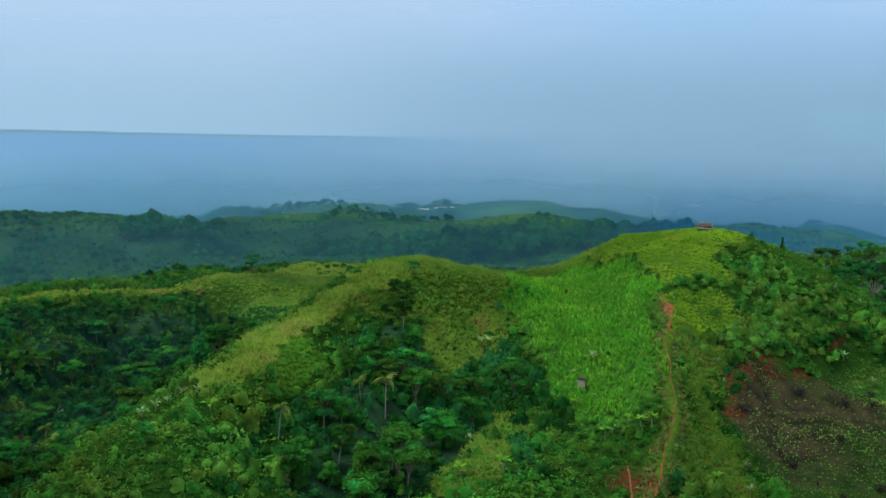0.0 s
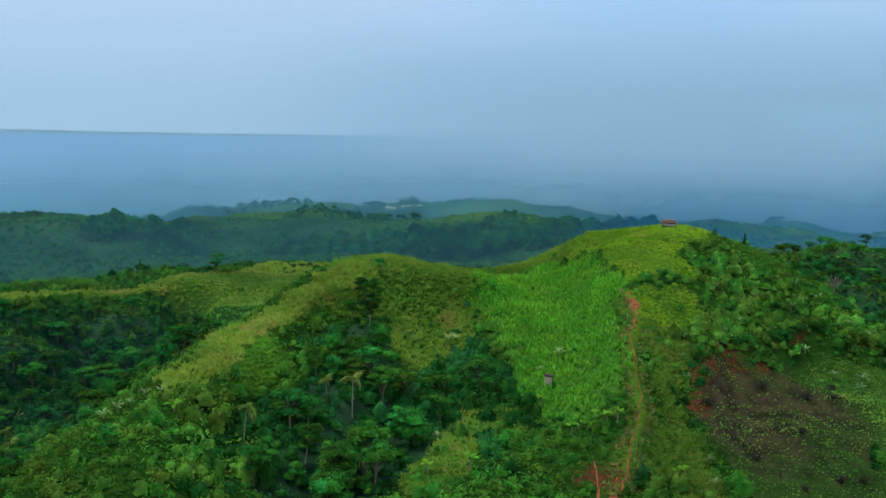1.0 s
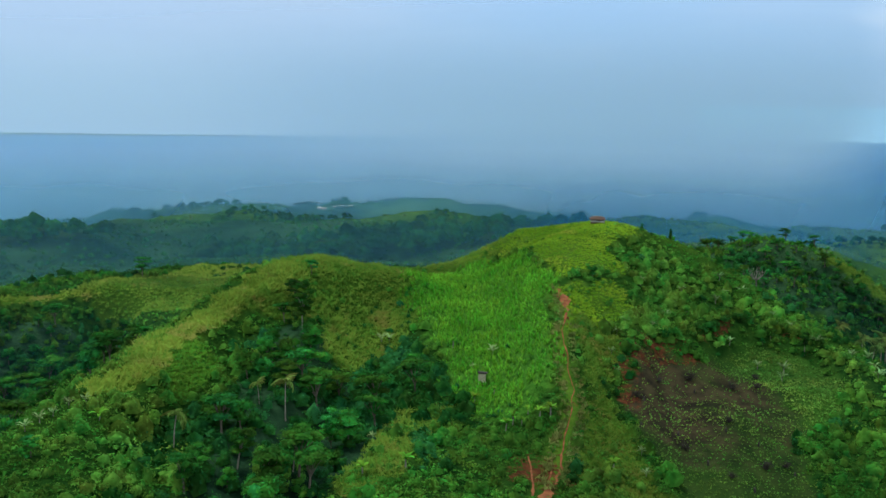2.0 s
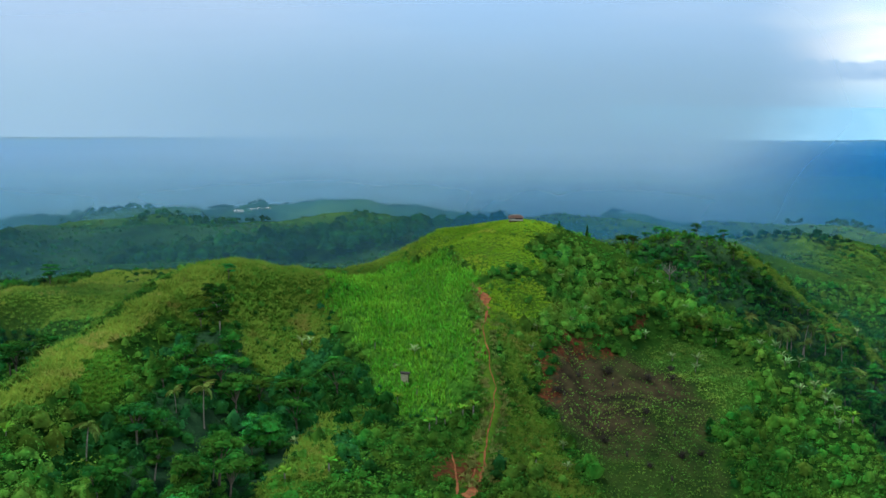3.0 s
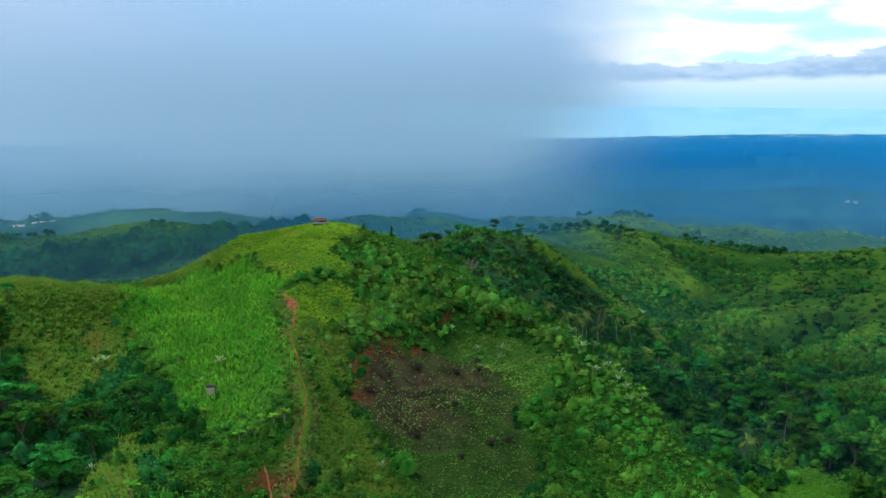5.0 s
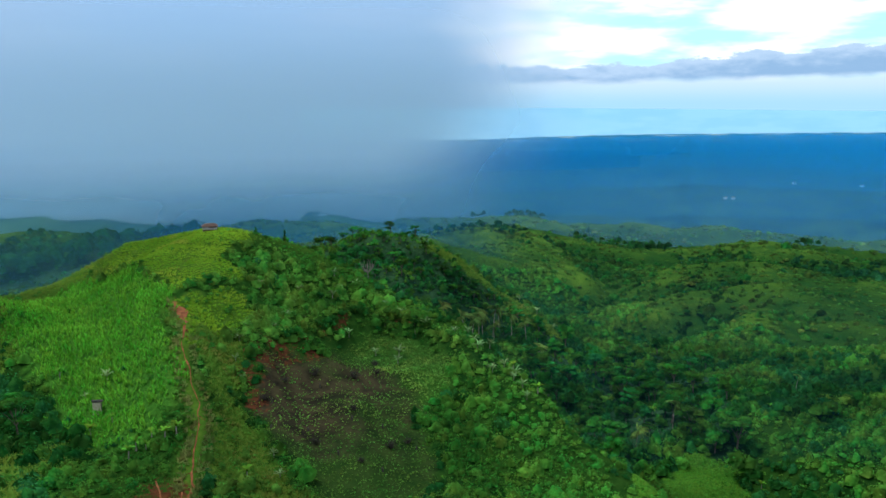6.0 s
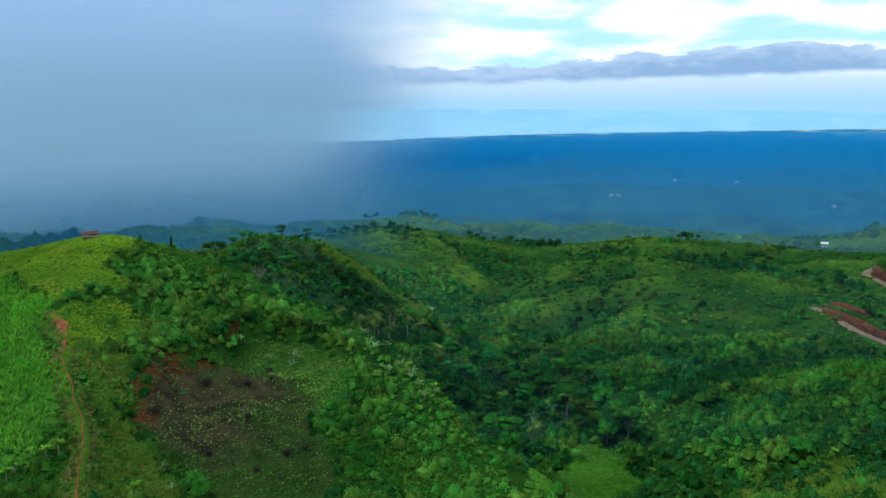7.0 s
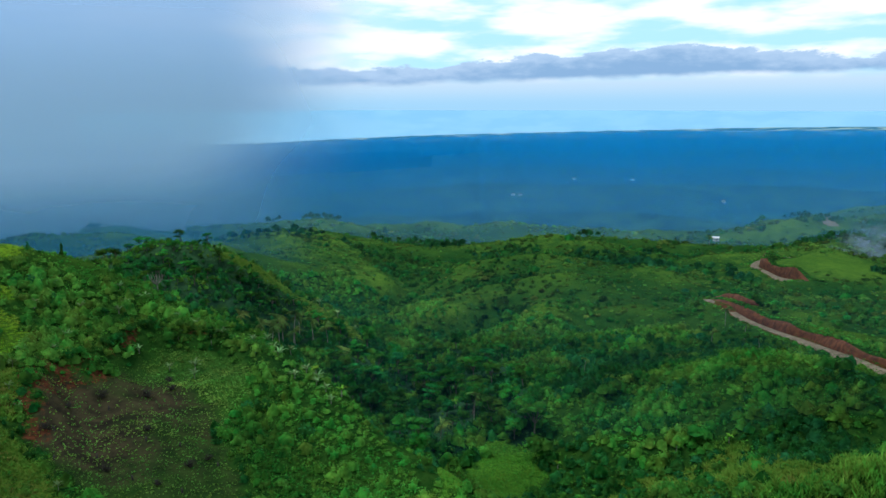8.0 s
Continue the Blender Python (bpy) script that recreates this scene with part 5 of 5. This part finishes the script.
PALM_BROAD = foliage("banana_leaves", (0.045, 0.17, 0.015), (0.10, 0.26, 0.022), (0.17, 0.27, 0.05), each="object")


def plant_shrubs():
    rng = np.random.default_rng(18)
    first = make_banana()
    spots = [(31, 148), (32.5, 147), (35, 146), (37, 145), (34, 150), (29, 146), (30.5, 165), (26, 162), (10, 128), (3, 126), (199, 118), (184, 87), (204, 112), (176, 96), (190, 140),
             (168, 160), (120, 150), (127, 168), (45, 131), (25, 188), (-30, 118), (-36, 128), (160, 118), (226, 122), (-78, 160), (142, 196)]
    for k, (x, y) in enumerate(spots):
        if k == 0:
            first.matrix_basis = standing(x, y)
        else:
            put_copy(first, x + rng.normal(0, 0.3), y + rng.normal(0, 0.3), rng.uniform(0, 360), 0.1, rng.uniform(0.7, 1.15))
    first = make_pale_shrub()
    spots = [(9, 195, 1.5), (11, 196, 1.3), (33, 181, 1.5), (-42, 133, 1.0), (-40, 135, 0.9), (-44, 126, 1.1), (-45, 123, 1.0), (-43, 129, 0.8), (95, 196, 1.3), (101, 181, 1.4), (114, 212, 1.4), (117, 208, 1.5),
             (121, 186, 1.3), (123, 180, 1.4), (120, 174, 1.2), (119, 166, 1.3), (121, 160, 1.2), (28, 177, 0.9), (62, 184, 1.1), (58, 175, 1.0), (57, 168, 1.0), (66, 190, 1.2), (74, 193, 1.1), (52, 138, 0.9), (50, 130, 0.9), (5, 142, 0.9), (40, 128, 0.8), (-97, 206, 2.0), (110, 222, 1.6), (106, 228, 1.5), (103, 219, 1.3), (98, 212, 1.4), (90, 216, 1.3), (118, 196, 1.6), (122, 176, 1.5), (124, 168, 1.4), (123, 162, 1.5), (119, 154, 1.3), (115, 147, 1.2), (84, 208, 1.2), (78, 214, 1.3), (126, 187, 1.6), (128, 180, 1.4), (88, 226, 1.4), (80, 200, 1.2), (200, 262, 1.7), (204, 256, 1.6), (207, 250, 1.5), (104, 186, 1.7), (99, 189, 1.3)]
    for k, (x, y, s) in enumerate(spots):
        if k == 0:
            first.matrix_basis = standing(x, y)
            first.scale = (s, s, s)
        else:
            put_copy(first, x, y, rng.uniform(0, 360), 0.1, s)


plant_shrubs()


# ---- bare tree, stumps ----
def build_bare_tree(x, y, height, seed):
    rng = np.random.default_rng(seed)
    t = thing("bare_tree", "leafless grey tree with a fan of dead branches", "tree")
    part("trunk", mesh_np("trunk", *tube([(0, 0, -0.4), (0.1, 0, height * 0.25), (0, 0.1, height * 0.42)], (0.22, 0.17, 0.14)), DEAD, True), t)
    for k in range(13):
        a, o = k * 2.4, height * rng.uniform(0.12, 0.42)
        tip = np.array([np.cos(a) * o, np.sin(a) * o, height * rng.uniform(0.75, 1.0)])
        mid = tip * [0.55, 0.55, 0.72]
        br = [tube([(0, 0, height * 0.4), mid, tip], (0.1, 0.07, 0.03), 4)]
        for j in range(3):
            e = mid + (tip - mid) * (0.2 + 0.3 * j)
            br.append(tube([e, e + rng.normal(0, 0.4, 3) + [0, 0, 0.9]], (0.05, 0.02), 4))
        part("branch", mesh_np("branch", *merge(br), DEAD), t)
    t.matrix_basis = standing(x, y)


build_bare_tree(117, 228, 6.0, 31)


def build_stumps():
    rng = np.random.default_rng(33)
    data = mesh_np("stump", *tube([(0, 0, -0.2), (0.05, 0, 0.5), (0.1, 0.05, 1.0), (0.1, 0.05, 1.02)], (0.22, 0.17, 0.13, 0.01), 7), CHAR)
    for x, y in ((73, 150), (60, 160), (66, 140), (79, 148), (86, 158), (64, 150), (70, 132), (56, 150), (76, 171), (82, 140)):
        ob = tagged(new("charred_stump", data), "short charred tree stump in the burnt clearing", "stump", "charred stumps")
        ob.matrix_basis = standing(x + rng.normal(0, 0.4), y, rng.uniform(0, 360), 0.1)


build_stumps()


def build_charred_brush():
    """Burnt bushes: a fan of blackened stems with twigs and a few scorched leaves."""
    rng = np.random.default_rng(35)
    wood = []
    for k in range(22):
        a, out = k * 2.4, rng.uniform(0.25, 1.25)
        tip = np.array([np.cos(a) * out, np.sin(a) * out, rng.uniform(0.6, 1.5)])
        wood.append(tube([(0, 0, -0.2), tip * [0.45, 0.45, 0.55], tip], (0.07, 0.05, 0.02), 4))
        for j in range(3):
            e = tip * (0.55 + 0.15 * j)
            wood.append(tube([e, e + rng.normal(0, 0.25, 3) + [0, 0, 0.15]], (0.03, 0.012), 3))
    stems = mesh_np("stems", *merge(wood), CHAR)
    leaves = mesh_np("leaves", *clumps(np.array([[0, 0, 0.55]]), np.array([[1.15, 1.15, 0.75]]), 110, 0.13, rng), SCORCHED)
    for k, (x, y, s) in enumerate(((86, 175, 1.5), (75, 153, 1.0), (77, 141, 1.1), (63, 145, 0.9), (59, 161, 0.9), (82, 143, 0.9), (96, 184, 1.2), (77, 177, 1.3), (67, 134, 0.9), (93, 177, 1.0), (67, 170, 1.1))):
        t = thing("charred_bush", "blackened leafless bush standing in the burnt field", "bush", "charred bushes")
        part("stems", stems, t)
        part("leaves", leaves, t, label="scorched grey-brown leaves")
        t.matrix_basis = standing(x, y, rng.uniform(0, 360), 0.1)
        t.scale = (s, s, s * rng.uniform(0.8, 1.1))


SCORCHED = foliage("scorched_leaves", (0.018, 0.019, 0.014), (0.036, 0.038, 0.024), (0.055, 0.045, 0.028), patch=3.0)
build_charred_brush()


# ---- crops ----
def build_crops():
    rng = np.random.default_rng(34)
    parts = []
    for z, step, h, n in (("burnt", 0.78, 0.29, 9), ("plot", 0.60, 0.42, 11)):
        c = np.array(ZONES[z])
        u, w = np.meshgrid(np.arange(c[:, 0].min(), c[:, 0].max(), step), np.arange(c[:, 1].min(), c[:, 1].max(), step * 1.15))
        x, y = u.ravel() + rng.normal(0, 0.16, u.size), w.ravel() + rng.normal(0, 0.16, u.size)
        keep = zone_mask(z, x, y) & (rng.random(len(x)) > 0.22 + 0.45 * np.clip(1.3 - near_line(x, y, [(62, 168), (80, 172)]) / 12, 0, 1))
        x, y = x[keep], y[keep]
        hh = h * rng.uniform(0.5, 1.3, len(x))
        parts.append(clumps(np.stack([x, y, ground_z(x, y) + 0.06], 1), np.stack([hh * 0.8, hh * 0.8, hh], 1), n, 0.5 * hh, rng, lift=0.6))
    tagged(new("crop_rows", mesh_np("crop_rows", *merge(parts), CROP)), "rows of small pale green crops on the bare slope", "crops", kind="stuff")


build_crops()


# ---- hut on the hilltop ----
def build_hut(x, y, turn):
    """An open shelter with a hipped roof: eaves, ridge and hips on posts, rails below."""
    t = thing("hilltop_hut", "open wooden hut with brown roof and plank rails on the hilltop", "hut")
    wide, deep, eave = 3.9, 3.0, 1.65
    bm = bmesh.new()
    hx, hy = wide / 2 + 0.4, deep / 2 + 0.4
    rows = []
    for drop in (0.0, 0.08):
        low = [bm.verts.new((sx * hx, sy * hy, eave - 0.1 - drop)) for sx, sy in ((-1, -1), (1, -1), (1, 1), (-1, 1))]
        mid = [bm.verts.new((sx * hx * 0.72, sy * hy * 0.55, eave + 0.36 - drop)) for sx, sy in ((-1, -1), (1, -1), (1, 1), (-1, 1))]
        ridge = [bm.verts.new((sx * hx * 0.5, 0, eave + 0.62 - drop)) for sx in (-1, 1)]
        for k in range(4):
            j = (k + 1) % 4
            bm.faces.new((low[k], low[j], mid[j], mid[k]))
        bm.faces.new((mid[0], mid[1], ridge[1], ridge[0]))
        bm.faces.new((mid[2], mid[3], ridge[0], ridge[1]))
        bm.faces.new((mid[1], mid[2], ridge[1]))
        bm.faces.new((mid[3], mid[0], ridge[0]))
        rows.append(low)
    for k in range(4):
        bm.faces.new((rows[0][k], rows[1][k], rows[1][(k + 1) % 4], rows[0][(k + 1) % 4]))
    bmesh.ops.recalc_face_normals(bm, faces=bm.faces)
    me = bpy.data.meshes.new("roof")
    bm.to_mesh(me)
    bm.free()
    me.materials.append(RUST)
    roof = part("roof", me, t)
    part("ridge_cap", box("ridge_cap", hx * 1.1, 0.25, 0.07, PLANK), roof, pose(0, 0, eave + 0.64))
    post = box("post", 0.13, 0.13, eave + 0.7, PLANK)
    for sx in (-1, 0, 1):
        for sy in (-1, 1):
            part("post", post, t, pose(sx * wide / 2, sy * deep / 2, (eave + 0.7) / 2 - 0.7))
    part("floor", box("floor", wide + 0.1, deep + 0.1, 0.12, CHAR), t, pose(0, 0, 0.2))
    for z in (0.78, 1.02):
        for sy in (-1, 1):
            part("rail", box("rail", wide, 0.05, 0.2, PALE_PLANK), t, pose(0, sy * (deep / 2 + 0.09), z), "pale weathered plank rail")
        for sx in (-1, 1):
            part("rail", box("rail", 0.05, deep, 0.2, PALE_PLANK), t, pose(sx * (wide / 2 + 0.09), 0, z))
    part("skirt", box("skirt", wide, 0.05, 0.4, RUST), t, pose(0, -deep / 2 - 0.09, 0.44), "dark board skirt below the rails")
    part("bench", box("bench", wide - 0.6, 0.4, 0.06, PLANK), t, pose(0, deep / 2 - 0.35, 0.68))
    part("back_wall", box("back_wall", wide * 0.55, 0.06, 1.3, RUST), t, pose(wide * 0.2, deep / 2 - 0.02, 0.9))
    t.matrix_basis = standing(x, y, turn, 0.05)


PALE_PLANK = plain("pale_planks", (0.42, 0.40, 0.37), (0.58, 0.56, 0.53), 1.6)
build_hut(76, 248, -16)


def build_shed(x, y, turn):
    t = thing("field_shed", "small pale sheet-walled shed with a flat roof in the corn", "shed")
    part("front_wall", box("front_wall", 1.4, 0.08, 1.7, CONCRETE), t, pose(0, -0.65, 0.75))
    part("back_wall", box("back_wall", 1.4, 0.08, 1.5, PLANK), t, pose(0, 0.65, 0.65))
    for s in (-1, 1):
        part("side_wall", box("side_wall", 0.08, 1.2, 1.5, PLANK), t, pose(s * 0.66, 0, 0.68), "dark plank side")
    part("door", box("door", 0.05, 0.6, 1.3, CHAR), t, pose(0.73, 0.1, 0.65))
    roof = part("roof", box("roof", 1.8, 1.8, 0.09, CHAR), t, pose(0.1, 0, 1.66, -5, 3, 0))
    part("batten", box("batten", 1.9, 0.08, 0.06, CHAR), roof, pose(0, -0.7, 0.075))
    t.matrix_basis = standing(x, y, turn, 0.1)
    t.scale = (1.1, 1.1, 1.45)


build_shed(29, 171, -14)


# ---- mountain road with its cut banks ----
def smooth_line(points, step):
    p = np.array(points, float)
    d = np.concatenate([[0], np.cumsum(np.hypot(*np.diff(p, axis=0).T))])
    s = np.arange(0, d[-1], step)
    q = np.stack([np.interp(s, d, p[:, k]) for k in range(2)], 1)
    k = np.ones(5) / 5
    for _ in range(3):
        q[2:-2] = np.stack([np.convolve(q[:, c], k, "valid") for c in range(2)], 1)
    return q


def build_road(name, points, width, bank, side, label):
    """A levelled track along a line, with a raw earth face of that height on one side."""
    q = smooth_line(points, 3.0)
    t = np.gradient(q, axis=0)
    n = unit(np.stack([-t[:, 1], t[:, 0]], 1)) * side
    offs = np.array([-0.5, -0.25, 0.0, 0.25, 0.5]) * width
    zs = np.max([ground_z(*(q + n * o).T) for o in offs], 0) + 0.12
    for _ in range(12):
        zs[1:-1] = (zs[:-2] + zs[1:-1] + zs[2:]) / 3
    rows = [np.column_stack([q + n * o, zs]) for o in offs]
    rows = [np.column_stack([q + n * (-0.5 * width - 1.6), zs - 2.2])] + rows + [np.column_stack([q + n * (0.5 * width + 0.3), zs - 1.0])]
    v = np.concatenate(rows)
    k, m = len(q), len(rows)
    f = [[r * k + i, r * k + i + 1, (r + 1) * k + i + 1, (r + 1) * k + i] for r in range(m - 1) for i in range(k - 1)]
    tagged(new("road", mesh_np("road", v, f, GRAVEL, True)), label, "road", kind="structure")
    if bank:
        build_bank(q, n, zs, 0.5 * width, bank)


def build_bank(q, n, zs, beside, bank):
    """A raw earth face along a line, with a grown-over top."""
    k = len(q)
    s = np.linspace(0, 1, k)
    h = bank * np.clip(np.minimum(s / 0.12, (1.0 - s) / 0.2), 0.05, 1) * (0.6 + 0.75 * value_noise(q[:, 0], q[:, 1], 14, 101))
    rows = []
    for out, up in ((0.35, -0.4), (0.7, 0.35), (1.3, 0.75), (2.0, 1.0), (4.5, 1.02), (11.0, -0.5)):
        wob = 1.5 * (value_noise(q[:, 0] + out * 9, q[:, 1] + up * 7, 11, 102) - 0.5)
        rows.append(np.column_stack([q + n * (beside + out + wob)[:, None], zs + h * up + 0.4 * wob]))
    v = np.concatenate(rows)
    f = [[r * k + i, r * k + i + 1, (r + 1) * k + i + 1, (r + 1) * k + i] for r in range(5) for i in range(k - 1)]
    me = mesh_np("cut_bank", v, f, RED_EARTH, True)
    me.materials.append(GROUND)
    me.polygons.foreach_set("material_index", np.repeat([0, 0, 0, 1, 1], k - 1).astype(np.int32))
    tagged(new("cut_bank", me), "raw red earth bank cut into the hillside above the road", "earth bank", kind="structure")
    # tufts and bushes on the bank's shoulder and below the road
    rng = np.random.default_rng(int(bank * 10) + k)
    m = k * 9
    at, out = rng.uniform(0, k - 1.01, m), np.where(rng.random(m) < 0.7, rng.uniform(1.9, 9.0, m), -rng.uniform(0.6, 4.0, m) - 2 * beside)
    i = at.astype(int)
    xy = q[i] + (q[i + 1] - q[i]) * (at - i)[:, None] + n[i] * (beside + out)[:, None]
    z = np.where(out > 0, np.maximum(ground_z(*xy.T), zs[i] + h[i] * np.interp(out, (2.0, 4.5, 11.0), (1.0, 1.02, -0.5))), ground_z(*xy.T))
    r = rng.uniform(0.35, 1.0, m)
    cl = clumps(np.column_stack([xy, z + 0.1]), np.stack([r * 1.2, r * 1.2, r * 0.8], 1), 9, 0.12 + 0.2 * r, rng, core=0.75)
    tagged(new("bank_bushes", mesh_np("bank_bushes", *cl, SHRUB, True)), "low bushes along the shoulders of the road", "scrub", kind="stuff")


build_road("road", ROAD, 2.8, 2.8, -1, "pale gravel road winding along the hillside")
build_road("road", ROAD2, 4.2, 5.2, -1, "pale gravel road bend on the hill")
build_road("road", ROAD3, 9.0, 0.0, -1, "pale gravel road over the far crest")

line = smooth_line(SPUR_BANK, 3.0)
side = -unit(np.stack([-np.gradient(line, axis=0)[:, 1], np.gradient(line, axis=0)[:, 0]], 1))
build_bank(line, side, ground_z(*line.T) + 0.2, 0.0, 1.6)


# ---- far buildings ----
def build_house(x, y, turn, wide, deep, high, wall, roof, name, label, category, group=""):
    t = thing(name, label, category, group)
    part("wall", box("wall", wide, deep, high + 1.0, wall), t, pose(0, 0, high / 2 - 0.5))
    bm = bmesh.new()
    prof = [(-deep / 2 - 0.4, high - 0.15), (0, high + deep * 0.28), (deep / 2 + 0.4, high - 0.15)]
    vs = [[bm.verts.new((sx, a, b)) for a, b in prof] for sx in (-wide / 2 - 0.4, wide / 2 + 0.4)]
    for k in range(3):
        bm.faces.new((vs[0][k], vs[0][(k + 1) % 3], vs[1][(k + 1) % 3], vs[1][k]))
    bm.faces.new(vs[0][::-1])
    bm.faces.new(vs[1])
    bmesh.ops.recalc_face_normals(bm, faces=bm.faces)
    me = bpy.data.meshes.new("roof")
    bm.to_mesh(me)
    bm.free()
    me.materials.append(roof)
    part("roof", me, t)
    part("door", box("door", 0.9, 0.08, 2.0, PLANK), t, pose(0, -deep / 2 - 0.04, 1.0))
    for s in (-1, 1):
        part("window", box("window", 0.9, 0.08, 0.9, CHAR), t, pose(s * wide * 0.3, -deep / 2 - 0.04, 1.5))
    t.matrix_basis = standing(x, y, turn, 0.0)


# a white house
build_house(684, 343, -60, 5.0, 4.0, 2.5, WHITE, WHITE, "hill_house", "small white house among trees on the far hill", "house")

build_house(-5, 711, 8, 3.0, 2.6, 1.5, WHITE, WHITE, "white_shed", "small white shed in a row on the far terrace", "shed", "row of white sheds")


def build_sheds():
    """The rest of the row, like the first."""
    first = bpy.data.objects["white_shed"]
    for dx, dy, turn in ((-9, -2, 4), (-13, 1, 12), (5.5, 1, 8), (12, 1, 15)):
        copy_thing(first, standing(-5 + dx, 711 + dy, turn, 0.0))


build_sheds()
for hx, hy, turn in ((1206, 1001, 20), (1214, 990, 50), (1632, 1017, 10), (1560, 1120, 70), (1420, 700, 30)):
    build_house(hx, hy, turn, 8.0, 6.0, 3.0, WHITE, CONCRETE, "plain_house", "far pale building on the wooded plain", "house", "buildings on the plain")


# ---- smoke of a brush fire ----
def build_smoke(x, y):
    m, n = material("smoke")
    p = n.put("ShaderNodeTexCoord", out="Object")
    far_out = n.tree.nodes.new("ShaderNodeVectorMath")
    far_out.operation = "LENGTH"
    n.tree.links.new(p, far_out.inputs[0])
    fall = far_out.outputs["Value"]
    a = n.math("MULTIPLY", n.span(fall, 0.25, 1.0, 1.0, 0.0), n.span(n.noise(p, 2.2, 5.0, 0.6), 0.30, 0.8))
    lit = n.put("ShaderNodeMixShader", {0: 0.5, 1: n.put("ShaderNodeBsdfDiffuse", {0: rgb(0.60, 0.74, 0.92)}), 2: n.put("ShaderNodeBsdfTranslucent", {0: rgb(0.60, 0.74, 0.92)})})
    n.put("ShaderNodeOutputMaterial", {0: n.put("ShaderNodeMixShader", {0: n.math("MULTIPLY", a, 0.5), 1: n.put("ShaderNodeBsdfTransparent"), 2: lit})})
    t = thing("brush_smoke", "thin blue-white smoke drifting from a hollow", "smoke")
    t.matrix_basis = standing(x, y, 0, 0.0)
    g = np.linspace(-1, 1, 13)
    gx, gz = np.meshgrid(g, g)
    depth = 0.35 * (value_noise(gx * 10 + 50, gz * 10, 6, 121) - 0.5)
    i = np.arange(169).reshape(13, 13)
    q = np.stack([i[:-1, :-1], i[:-1, 1:], i[1:, 1:], i[1:, :-1]], -1).reshape(-1, 4)
    puff = mesh_np("puff", np.stack([gx.ravel(), depth.ravel(), gz.ravel()], 1), q, m, True)
    for dx, dz, w, h in ((0, 2, 20, 14), (18, 6, 24, 16), (36, 3, 28, 16), (8, 11, 18, 12), (28, 14, 22, 12)):
        part("puff", puff, t, pose(dx * 0.5, -dx, dz, 0, 0, -68) @ Matrix.Diagonal((w, 4, h, 1)))


build_smoke(578, 196)
